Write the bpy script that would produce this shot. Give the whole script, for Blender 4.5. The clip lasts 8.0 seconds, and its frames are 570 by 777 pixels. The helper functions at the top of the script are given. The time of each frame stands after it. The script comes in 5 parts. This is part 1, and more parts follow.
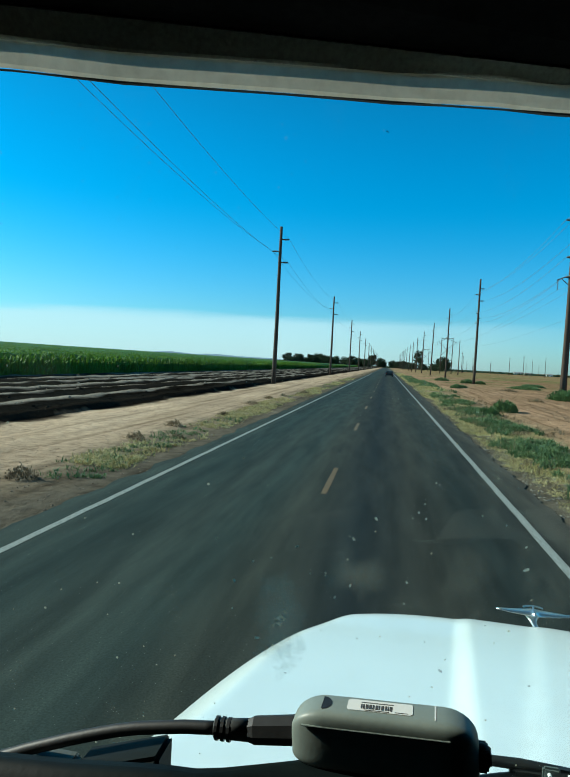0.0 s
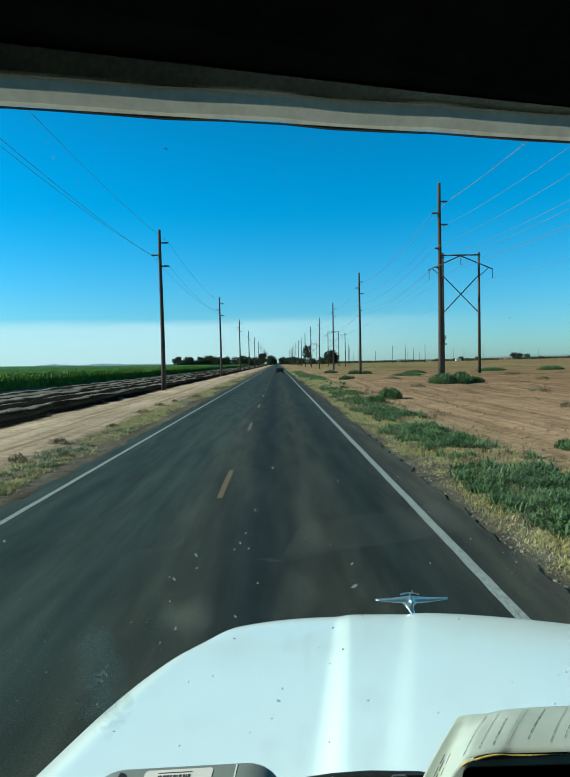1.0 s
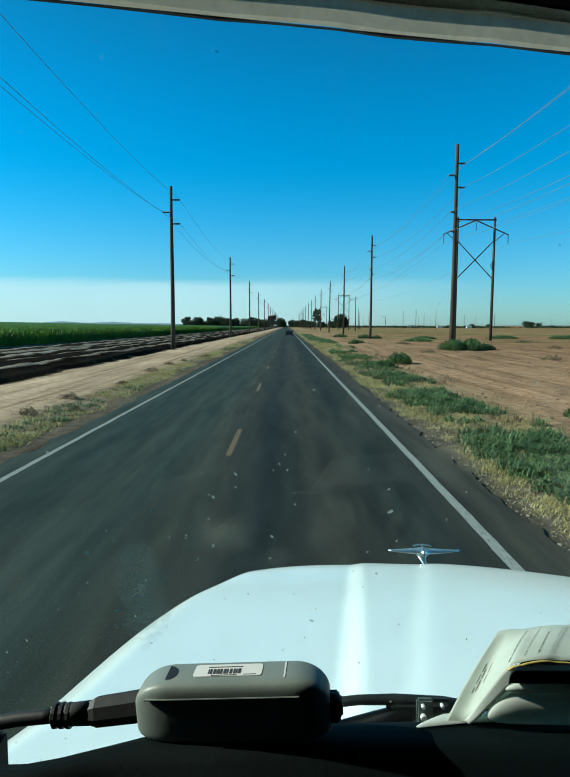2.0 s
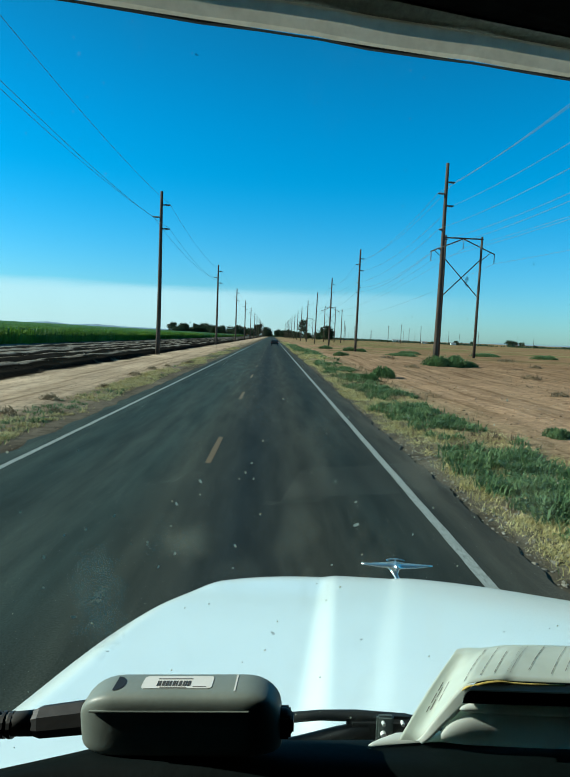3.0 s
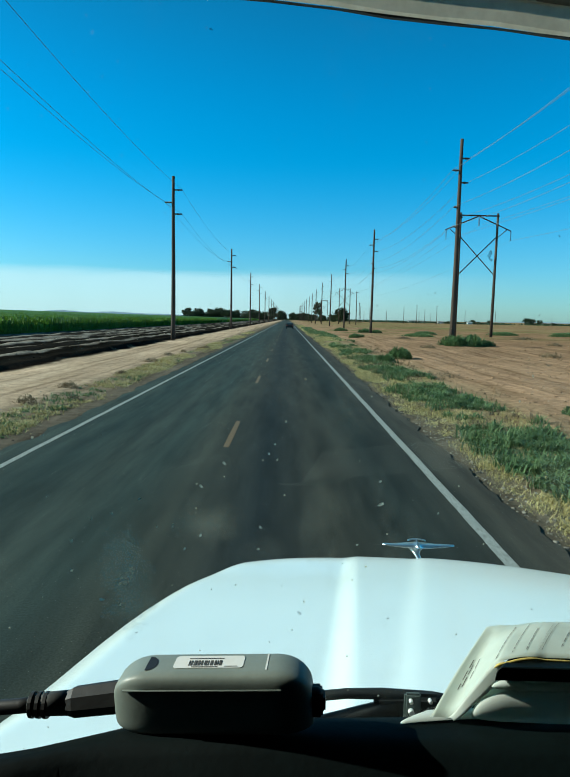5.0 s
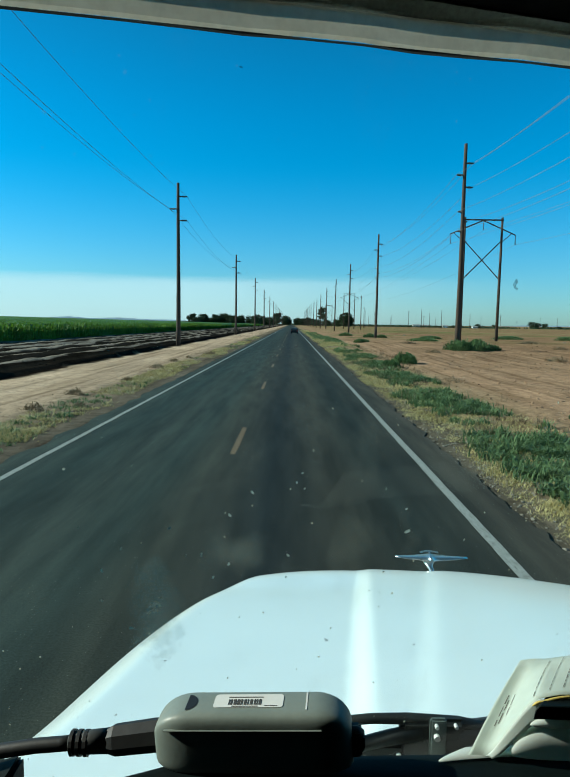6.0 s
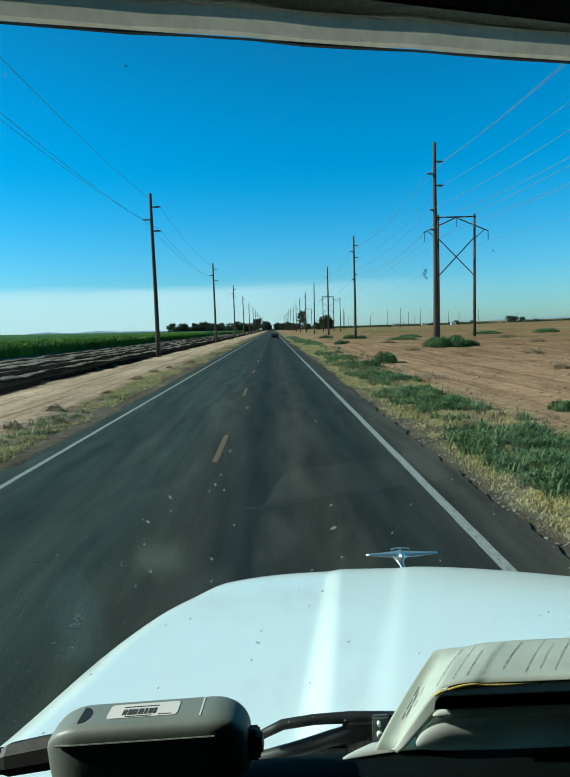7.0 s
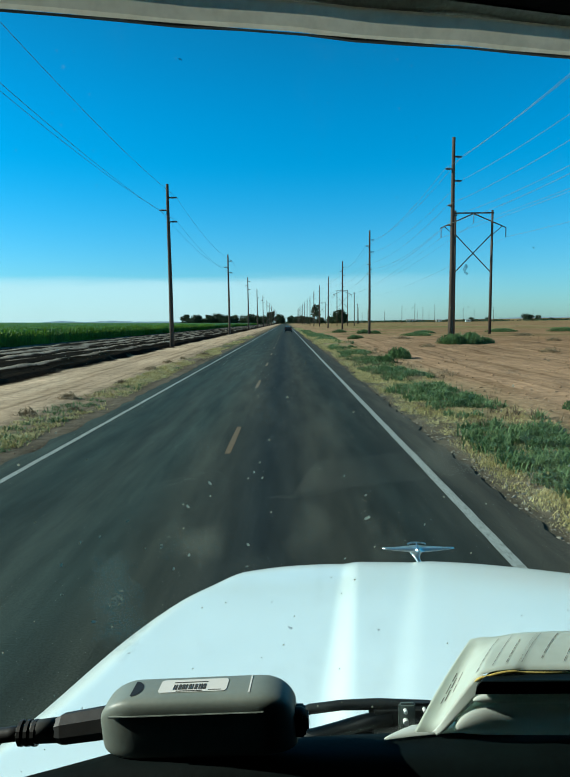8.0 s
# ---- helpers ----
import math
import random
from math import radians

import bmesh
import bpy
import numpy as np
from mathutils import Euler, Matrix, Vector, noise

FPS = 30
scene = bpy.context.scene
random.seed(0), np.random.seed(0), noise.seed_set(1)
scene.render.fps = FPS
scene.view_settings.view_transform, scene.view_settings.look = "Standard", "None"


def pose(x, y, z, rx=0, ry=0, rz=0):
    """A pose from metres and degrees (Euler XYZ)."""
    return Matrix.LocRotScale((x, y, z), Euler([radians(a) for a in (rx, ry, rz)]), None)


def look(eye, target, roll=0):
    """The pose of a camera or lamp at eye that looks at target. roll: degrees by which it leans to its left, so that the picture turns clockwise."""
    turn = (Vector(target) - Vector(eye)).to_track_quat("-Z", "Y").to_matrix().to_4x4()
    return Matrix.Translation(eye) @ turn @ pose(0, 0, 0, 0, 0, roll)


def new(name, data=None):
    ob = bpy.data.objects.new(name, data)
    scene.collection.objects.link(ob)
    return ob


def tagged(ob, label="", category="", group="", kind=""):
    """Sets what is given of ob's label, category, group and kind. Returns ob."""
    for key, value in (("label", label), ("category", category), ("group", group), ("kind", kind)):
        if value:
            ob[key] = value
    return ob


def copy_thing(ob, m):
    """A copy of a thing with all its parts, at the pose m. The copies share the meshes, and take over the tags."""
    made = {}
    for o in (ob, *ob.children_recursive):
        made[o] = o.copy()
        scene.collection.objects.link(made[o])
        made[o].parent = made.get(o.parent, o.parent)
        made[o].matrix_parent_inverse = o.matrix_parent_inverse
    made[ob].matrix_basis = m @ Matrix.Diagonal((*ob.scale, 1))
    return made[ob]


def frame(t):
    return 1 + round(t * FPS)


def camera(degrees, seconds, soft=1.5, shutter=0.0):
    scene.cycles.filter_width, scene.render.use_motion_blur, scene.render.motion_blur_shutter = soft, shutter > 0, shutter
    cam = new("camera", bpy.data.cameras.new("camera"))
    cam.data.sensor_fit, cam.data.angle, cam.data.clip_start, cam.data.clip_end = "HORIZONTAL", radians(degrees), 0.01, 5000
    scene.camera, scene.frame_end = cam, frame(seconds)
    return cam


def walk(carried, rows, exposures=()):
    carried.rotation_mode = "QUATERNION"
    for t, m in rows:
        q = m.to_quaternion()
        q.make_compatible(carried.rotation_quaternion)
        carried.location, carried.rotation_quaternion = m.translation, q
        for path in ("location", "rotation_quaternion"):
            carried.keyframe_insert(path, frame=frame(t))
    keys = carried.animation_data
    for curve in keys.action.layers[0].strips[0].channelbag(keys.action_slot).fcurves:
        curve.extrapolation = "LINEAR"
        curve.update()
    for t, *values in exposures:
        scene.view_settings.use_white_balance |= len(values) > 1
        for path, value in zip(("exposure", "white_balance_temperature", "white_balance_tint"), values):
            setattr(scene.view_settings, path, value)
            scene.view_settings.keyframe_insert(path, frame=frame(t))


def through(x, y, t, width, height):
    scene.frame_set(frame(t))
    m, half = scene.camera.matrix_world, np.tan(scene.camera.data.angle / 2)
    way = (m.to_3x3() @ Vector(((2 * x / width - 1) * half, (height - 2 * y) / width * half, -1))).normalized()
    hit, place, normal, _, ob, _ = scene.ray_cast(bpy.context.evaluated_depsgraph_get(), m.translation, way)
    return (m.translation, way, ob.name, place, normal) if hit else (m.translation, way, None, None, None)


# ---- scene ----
cam = camera(49.4, 8.0, soft=1.5)
PATH = [
    (0, (-0.0159, -0.0312, 2.5602), (-0.3347, 1.9412, 2.4710), 3.18),
    (0.2, (0.0040, -0.0172, 2.5612), (-0.2479, 1.9627, 2.4327), 0.85),
    (0.5, (0.0332, 0.0302, 2.5525), (-0.0455, 2.0237, 2.4108), 0.78),
    (0.7, (0.0583, 0.0311, 2.5652), (0.0507, 2.0270, 2.4377), -0.20),
    (1, (0.0975, 0.0240, 2.5994), (0.1207, 2.0222, 2.5175), -1.16),
    (1.2, (0.1000, 0.0208, 2.5955), (0.1478, 2.0171, 2.4831), -0.33),
    (1.3, (0.1022, -0.0039, 2.6063), (0.1078, 1.9946, 2.5304), -1.11),
    (1.5, (0.0802, 0.0369, 2.5538), (0.0987, 2.0253, 2.3403), -0.12),
    (1.7, (0.0506, 0.0249, 2.5492), (0.0380, 2.0155, 2.3562), 0.22),
    (2.8, (0.0628, 0.0482, 2.5215), (0.1220, 2.0333, 2.2854), 1.45),
    (3, (0.0700, 0.0373, 2.5413), (0.1181, 2.0296, 2.3726), 2.66),
    (3.2, (0.0729, 0.0626, 2.5056), (0.1516, 2.0422, 2.2318), 2.72),
    (3.5, (0.0838, 0.0501, 2.5404), (0.1558, 2.0331, 2.2905), 1.31),
    (3.7, (0.0643, 0.0427, 2.5488), (0.1060, 2.0313, 2.3399), 2.78),
    (4, (0.0621, 0.0485, 2.5386), (0.1017, 2.0339, 2.3009), 2.34),
    (4.2, (0.0501, 0.0493, 2.5340), (0.0885, 2.0332, 2.2837), 2.38),
    (4.5, (0.0629, 0.0500, 2.5302), (0.0802, 2.0357, 2.2921), 1.95),
    (4.7, (0.0653, 0.0494, 2.5266), (0.0697, 2.0352, 2.2888), 1.42),
    (5.8, (0.0355, 0.0248, 2.5806), (0.0201, 2.0176, 2.4126), 1.46),
    (6, (0.0312, 0.0413, 2.5688), (0.0133, 2.0304, 2.3607), 1.04),
    (6.2, (0.0440, 0.0437, 2.5439), (0.0137, 2.0327, 2.3369), 1.36),
    (6.5, (0.0859, 0.0451, 2.5439), (0.0876, 2.0335, 2.3286), 0.27),
    (6.7, (0.0985, 0.0470, 2.5486), (0.1198, 2.0311, 2.2979), -0.34),
    (7, (0.1242, 0.0500, 2.5595), (0.1593, 2.0404, 2.3671), -1.77),
    (7.2, (0.0927, 0.0513, 2.5371), (0.1460, 2.0345, 2.2842), -0.18),
    (7.5, (0.0784, 0.0468, 2.5651), (0.0875, 2.0376, 2.3734), 0.01),
    (7.7, (0.0815, 0.0385, 2.5534), (0.0644, 2.0284, 2.3528), -0.68),
    (8, (0.0868, 0.0352, 2.5579), (0.0828, 2.0239, 2.3450), -0.57),
]
walk(cam, [(t, look(eye, target, roll)) for t, eye, target, roll in PATH],
     exposures=[(t, stops, 6500.0, -2.0) for t, stops in ((0.0, 0.38), (1.0, 0.33), (1.5, 0.33), (3.0, 0.38), (3.5, 0.31), (4.0, 0.31), (4.5, 0.42), (5.2, 0.38), (6.5, 0.30), (8.0, 0.36))])

# ---- world, sun ----
SUN_ELEVATION = radians(29.0)
SUN_TO = Vector((-math.cos(SUN_ELEVATION) * 0.9965, math.cos(SUN_ELEVATION) * 0.083, math.sin(SUN_ELEVATION)))


def make_world():
    world = bpy.data.worlds.new("clear_sky")
    scene.world = world
    world.use_nodes = True
    n, l = world.node_tree.nodes, world.node_tree.links
    n.clear()
    out, back = n.new("ShaderNodeOutputWorld"), n.new("ShaderNodeBackground")
    sky = n.new("ShaderNodeTexSky")
    sky.sky_type, sky.sun_disc = "NISHITA", False
    sky.sun_elevation, sky.sun_rotation = SUN_ELEVATION, radians(-85.0)
    sky.altitude, sky.air_density, sky.dust_density, sky.ozone_density = 300.0, 1.0, 0.6, 3.0
    tint = n.new("ShaderNodeMix")
    tint.data_type, tint.blend_type = "RGBA", "MULTIPLY"
    tint.inputs[0].default_value = 1.0
    l.new(sky.outputs[0], tint.inputs[6])
    # a low bank of thin white cloud above the horizon, thickest on the sunny side
    co = n.new("ShaderNodeTexCoord")
    xyz = n.new("ShaderNodeSeparateXYZ")
    l.new(co.outputs["Generated"], xyz.inputs[0])
    rise = n.new("ShaderNodeMapRange")
    rise.interpolation_type = "SMOOTHSTEP"
    for k, v in (("From Min", -0.05), ("From Max", 0.25), ("To Min", 0.0), ("To Max", 1.0)):
        rise.inputs[k].default_value = v
    l.new(xyz.outputs[2], rise.inputs["Value"])
    hue = n.new("ShaderNodeMix")
    hue.data_type = "RGBA"
    hue.inputs[6].default_value, hue.inputs[7].default_value = SKY_LOW, SKY_HIGH
    l.new(rise.outputs[0], hue.inputs[0])
    deep = n.new("ShaderNodeMapRange")
    deep.interpolation_type = "SMOOTHSTEP"
    for k, v in (("From Min", 0.27), ("From Max", 0.70), ("To Min", 0.0), ("To Max", 1.0)):
        deep.inputs[k].default_value = v
    l.new(xyz.outputs[2], deep.inputs["Value"])
    hue2 = n.new("ShaderNodeMix")
    hue2.data_type = "RGBA"
    hue2.inputs[7].default_value = SKY_TOP
    l.new(deep.outputs[0], hue2.inputs[0])
    l.new(hue.outputs[2], hue2.inputs[6])
    l.new(hue2.outputs[2], tint.inputs[7])
    streak = n.new("ShaderNodeMapping")
    streak.inputs["Scale"].default_value = (2.2, 2.2, 26.0)
    l.new(co.outputs["Generated"], streak.inputs[0])
    wisps = n.new("ShaderNodeTexNoise")
    wisps.inputs["Scale"].default_value, wisps.inputs["Detail"].default_value = 1.6, 5.0
    l.new(streak.outputs[0], wisps.inputs["Vector"])
    lift = n.new("ShaderNodeMath")
    lift.operation, lift.inputs[1].default_value, lift.inputs[2].default_value = "MULTIPLY_ADD", 0.024, -0.012
    l.new(wisps.outputs[0], lift.inputs[0])
    height = n.new("ShaderNodeMath")
    height.operation = "ADD"
    ahead = n.new("ShaderNodeMath")
    ahead.operation, ahead.inputs[1].default_value = "MAXIMUM", 0.35
    l.new(xyz.outputs[1], ahead.inputs[0])
    steep = n.new("ShaderNodeMath")
    steep.operation = "DIVIDE"
    l.new(xyz.outputs[2], steep.inputs[0])
    l.new(ahead.outputs[0], steep.inputs[1])
    l.new(steep.outputs[0], height.inputs[0])
    l.new(lift.outputs[0], height.inputs[1])
    band = n.new("ShaderNodeMapRange")
    band.interpolation_type = "SMOOTHSTEP"
    for k, v in (("From Min", 0.078), ("From Max", 0.060), ("To Min", 0.0), ("To Max", 1.0)):
        band.inputs[k].default_value = v
    l.new(height.outputs[0], band.inputs["Value"])
    side = n.new("ShaderNodeMapRange")
    side.interpolation_type = "SMOOTHSTEP"
    for k, v in (("From Min", 0.42), ("From Max", -0.22), ("To Min", 0.0), ("To Max", 0.66)):
        side.inputs[k].default_value = v
    l.new(xyz.outputs[0], side.inputs["Value"])
    amount = n.new("ShaderNodeMath")
    amount.operation = "MULTIPLY"
    l.new(band.outputs[0], amount.inputs[0])
    l.new(side.outputs[0], amount.inputs[1])
    mix = n.new("ShaderNodeMix")
    mix.data_type = "RGBA"
    mix.inputs[7].default_value = CLOUD
    l.new(amount.outputs[0], mix.inputs[0])
    l.new(tint.outputs[2], mix.inputs[6])
    l.new(mix.outputs[2], back.inputs[0])
    back.inputs[1].default_value = SKY_STRENGTH
    l.new(back.outputs[0], out.inputs[0])


SKY_LOW, SKY_HIGH, SKY_TOP = (0.72, 0.98, 1.28, 1.0), (0.07, 1.00, 1.45, 1.0), (0.12, 0.52, 0.55, 1.0)
SKY_STRENGTH = 0.098
CLOUD = (5.9, 7.5, 8.8, 1.0)
make_world()
sun = bpy.data.lights.new("sun", "SUN")
sun.energy, sun.angle, sun.color = 4.9, radians(0.53), (1.0, 0.95, 0.86)
new("sun", sun).matrix_world = look(SUN_TO * 60.0, (0, 0, 0))


# ---- materials ----
def shader(name, rough=0.8, metallic=0.0, specular=0.4):
    m = bpy.data.materials.new(name)
    m.use_nodes = True
    b = m.node_tree.nodes["Principled BSDF"]
    b.inputs["Roughness"].default_value = rough
    b.inputs["Metallic"].default_value = metallic
    b.inputs["Specular IOR Level"].default_value = specular
    return m, m.node_tree.nodes, m.node_tree.links, b


def noise_of(n, l, scale, detail=5.0, stretch=None, source="Position", rough=0.55):
    geo = n.new("ShaderNodeNewGeometry") if source == "Position" else n.new("ShaderNodeTexCoord")
    tex = n.new("ShaderNodeTexNoise")
    tex.inputs["Scale"].default_value, tex.inputs["Detail"].default_value = scale, detail
    tex.inputs["Roughness"].default_value = rough
    vec = geo.outputs[source]
    if stretch:
        mp = n.new("ShaderNodeMapping")
        mp.inputs["Scale"].default_value = stretch
        l.new(vec, mp.inputs[0])
        vec = mp.outputs[0]
    l.new(vec, tex.inputs["Vector"])
    return tex.outputs[0]


def ramp_of(n, l, fac, stops):
    r = n.new("ShaderNodeValToRGB")
    e = r.color_ramp.elements
    while len(e) < len(stops):
        e.new(0.5)
    for k, (p, c) in zip(e, stops):
        k.position, k.color = p, (*c, 1.0)
    l.new(fac, r.inputs[0])
    return r.outputs[0]


def mixed(n, l, fac, a, b, how="MIX"):
    m = n.new("ShaderNodeMix")
    m.data_type, m.blend_type = "RGBA", how
    for socket, v in ((0, fac), (6, a), (7, b)):
        if isinstance(v, (int, float)):
            m.inputs[socket].default_value = v
        elif isinstance(v, tuple):
            m.inputs[socket].default_value = (*v, 1.0)
        else:
            l.new(v, m.inputs[socket])
    return m.outputs[2]


def ranged(n, l, v, a, b, c=0.0, d=1.0):
    m = n.new("ShaderNodeMapRange")
    for k, x in (("From Min", a), ("From Max", b), ("To Min", c), ("To Max", d)):
        m.inputs[k].default_value = x
    l.new(v, m.inputs["Value"])
    return m.outputs[0]


def bump(n, l, b, height, strength, distance):
    k = n.new("ShaderNodeBump")
    k.inputs["Strength"].default_value, k.inputs["Distance"].default_value = strength, distance
    l.new(height, k.inputs["Height"])
    l.new(k.outputs[0], b.inputs["Normal"])


def plain(name, dark, light, scale, rough, grain=0.3, depth=0.002, metallic=0.0, specular=0.4, stretch=None, source="Object", spread=0.0):
    """A two-tone surface with broad stains, fine grain and relief; spread varies it from object to object."""
    m, n, l, b = shader(name, rough, metallic, specular)
    broad = noise_of(n, l, scale, 4.0, stretch, source)
    fine = noise_of(n, l, scale * 9.0, 4.0, stretch, source)
    col = ramp_of(n, l, broad, [(0.3, dark), (0.7, light)])
    col = mixed(n, l, grain, col, ramp_of(n, l, fine, [(0.3, (0.35, 0.35, 0.35)), (0.7, (1.0, 1.0, 1.0))]), "MULTIPLY")
    if spread:
        info = n.new("ShaderNodeObjectInfo")
        col = mixed(n, l, 1.0, col, ramp_of(n, l, info.outputs["Random"], [(0.0, (1 - spread,) * 3), (1.0, (1.0, 1.0, 1.0))]), "MULTIPLY")
    l.new(col, b.inputs["Base Color"])
    bump(n, l, b, fine, 0.6, depth)
    return m


def leafy(name, dark, light, scale=0.35, through=0.25):
    """Foliage: hue from clump to clump and from blade to blade, with a little light let through."""
    m, n, l, b = shader(name, 0.6, 0.0, 0.25)
    geo = n.new("ShaderNodeNewGeometry")
    clump = noise_of(n, l, scale, 3.0)
    col = ramp_of(n, l, clump, [(0.35, dark), (0.65, light)])
    col = mixed(n, l, 0.55, col, ramp_of(n, l, geo.outputs["Random Per Island"], [(0.0, (0.45, 0.5, 0.4)), (1.0, (1.0, 1.0, 1.0))]), "MULTIPLY")
    l.new(col, b.inputs["Base Color"])
    tr = n.new("ShaderNodeBsdfTranslucent")
    l.new(col, tr.inputs[0])
    mx = n.new("ShaderNodeMixShader")
    mx.inputs[0].default_value = through
    l.new(b.outputs[0], mx.inputs[1])
    l.new(tr.outputs[0], mx.inputs[2])
    l.new(mx.outputs[0], n["Material Output"].inputs[0])
    return m


def translucent_trim():
    """Dusty cream plastic that lets daylight glow through."""
    m, n, l, b = shader("pale_header_trim", 0.6, 0.0, 0.3)
    broad, fine = noise_of(n, l, 9.0, 4.0, None, "Object"), noise_of(n, l, 70.0, 4.0, None, "Object")
    col = ramp_of(n, l, broad, [(0.3, (0.62, 0.60, 0.47)), (0.7, (0.76, 0.74, 0.60))])
    col = mixed(n, l, 0.18, col, ramp_of(n, l, fine, [(0.35, (0.45, 0.44, 0.40)), (0.6, (1.0, 1.0, 1.0))]), "MULTIPLY")
    l.new(col, b.inputs["Base Color"])
    tr = n.new("ShaderNodeBsdfTranslucent")
    l.new(col, tr.inputs[0])
    mx = n.new("ShaderNodeMixShader")
    mx.inputs[0].default_value = 0.28
    l.new(b.outputs[0], mx.inputs[1])
    l.new(tr.outputs[0], mx.inputs[2])
    l.new(mx.outputs[0], n["Material Output"].inputs[0])
    return m


def thin_film(name, colour, cover):
    """A see-through smear of dried grit."""
    m, n, l, b = shader(name, 0.9, 0.0, 0.1)
    grain = noise_of(n, l, 400.0, 4.0, None, "Object")
    l.new(ramp_of(n, l, grain, [(0.3, tuple(0.6 * c for c in colour)), (0.7, colour)]), b.inputs["Base Color"])
    clear = n.new("ShaderNodeBsdfTransparent")
    mx = n.new("ShaderNodeMixShader")
    l.new(ranged(n, l, grain, 0.3, 0.7, cover * 0.6, cover * 1.3), mx.inputs[0])
    l.new(clear.outputs[0], mx.inputs[1])
    l.new(b.outputs[0], mx.inputs[2])
    l.new(mx.outputs[0], n["Material Output"].inputs[0])
    return m


def paper_material(name, dark, light):
    """Thin paper: creased, matt, with daylight soaking through."""
    m, n, l, b = shader(name, 0.85, 0.0, 0.2)
    broad, fine = noise_of(n, l, 22.0, 4.0, None, "Object"), noise_of(n, l, 200.0, 4.0, None, "Object")
    col = ramp_of(n, l, broad, [(0.3, dark), (0.7, light)])
    l.new(col, b.inputs["Base Color"])
    bump(n, l, b, fine, 0.4, 0.0002)
    tr = n.new("ShaderNodeBsdfTranslucent")
    l.new(col, tr.inputs[0])
    mx = n.new("ShaderNodeMixShader")
    mx.inputs[0].default_value = 0.42
    l.new(b.outputs[0], mx.inputs[1])
    l.new(tr.outputs[0], mx.inputs[2])
    l.new(mx.outputs[0], n["Material Output"].inputs[0])
    return m


def ground_material():
    """Soil by strips along the road, with uneven borders: crop soil, wet furrows, bank face with its shade painted
    near-black, pale sand track, grey gravel, straw verge, red-brown field.
    """
    m, n, l, b = shader("farm_soil", 0.95, 0.0, 0.0)
    geo = n.new("ShaderNodeNewGeometry")
    xyz = n.new("ShaderNodeSeparateXYZ")
    l.new(geo.outputs["Position"], xyz.inputs[0])
    wander = noise_of(n, l, 0.35, 5.0)
    add = n.new("ShaderNodeMath")
    add.operation, add.inputs[1].default_value = "MULTIPLY_ADD", 2.4
    l.new(wander, add.inputs[0])
    l.new(xyz.outputs[0], add.inputs[2])
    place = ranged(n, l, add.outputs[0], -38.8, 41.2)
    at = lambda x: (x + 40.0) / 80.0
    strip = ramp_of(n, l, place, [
        # shade of the bank face is painted near-black, up to the sand's edge
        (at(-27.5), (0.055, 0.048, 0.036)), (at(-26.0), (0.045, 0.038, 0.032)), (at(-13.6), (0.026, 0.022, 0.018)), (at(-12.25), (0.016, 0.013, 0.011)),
        (at(-11.9), (0.60, 0.43, 0.31)), (at(-8.0), (0.52, 0.37, 0.265)), (at(-6.8), (0.27, 0.205, 0.15)),
        (at(-5.6), (0.15, 0.125, 0.10)), (at(3.3), (0.12, 0.105, 0.085)), (at(4.0), (0.17, 0.14, 0.10)), (at(4.7), (0.34, 0.265, 0.165)),
        (at(6.2), (0.33, 0.235, 0.145)), (at(8.5), (0.41, 0.252, 0.163)), (at(30.0), (0.34, 0.200, 0.120))])
    # dry pale crests on the ploughed furrows; their lit and shaded striping is painted in too
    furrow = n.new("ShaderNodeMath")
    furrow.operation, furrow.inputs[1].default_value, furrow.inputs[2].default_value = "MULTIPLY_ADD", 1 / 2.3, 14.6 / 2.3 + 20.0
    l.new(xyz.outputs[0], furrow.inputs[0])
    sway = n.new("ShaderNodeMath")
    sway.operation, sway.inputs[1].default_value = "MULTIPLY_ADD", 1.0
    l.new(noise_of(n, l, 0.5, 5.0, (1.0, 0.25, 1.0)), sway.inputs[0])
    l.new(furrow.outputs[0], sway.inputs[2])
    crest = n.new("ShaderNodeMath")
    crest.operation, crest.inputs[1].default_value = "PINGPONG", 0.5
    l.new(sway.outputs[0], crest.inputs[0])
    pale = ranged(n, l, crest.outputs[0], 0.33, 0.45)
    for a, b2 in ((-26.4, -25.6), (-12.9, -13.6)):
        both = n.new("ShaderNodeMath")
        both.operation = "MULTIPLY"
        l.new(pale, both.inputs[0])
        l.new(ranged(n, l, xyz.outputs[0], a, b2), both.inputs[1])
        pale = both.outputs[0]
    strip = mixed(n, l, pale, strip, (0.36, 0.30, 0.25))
    # tyre tracks and drag marks run along the road
    drag = noise_of(n, l, 1.0, 6.0, (1.9, 0.055, 1.0))
    col = mixed(n, l, 0.8, strip, ramp_of(n, l, drag, [(0.30, (0.38, 0.36, 0.34)), (0.48, (0.9, 0.9, 0.9)), (0.68, (1.2, 1.2, 1.2))]), "MULTIPLY")
    # pale dry grass and green growth farther out on the field
    far = ranged(n, l, xyz.outputs[1], 62.0, 150.0)
    out_x = ranged(n, l, xyz.outputs[0], 6.0, 12.0)
    patch = noise_of(n, l, 0.02, 4.0, (0.35, 1.6, 1.0))
    mask = n.new("ShaderNodeMath")
    mask.operation = "MULTIPLY"
    l.new(ranged(n, l, patch, 0.48, 0.62), mask.inputs[0])
    l.new(far, mask.inputs[1])
    mask2 = n.new("ShaderNodeMath")
    mask2.operation = "MULTIPLY"
    l.new(mask.outputs[0], mask2.inputs[0])
    l.new(out_x, mask2.inputs[1])
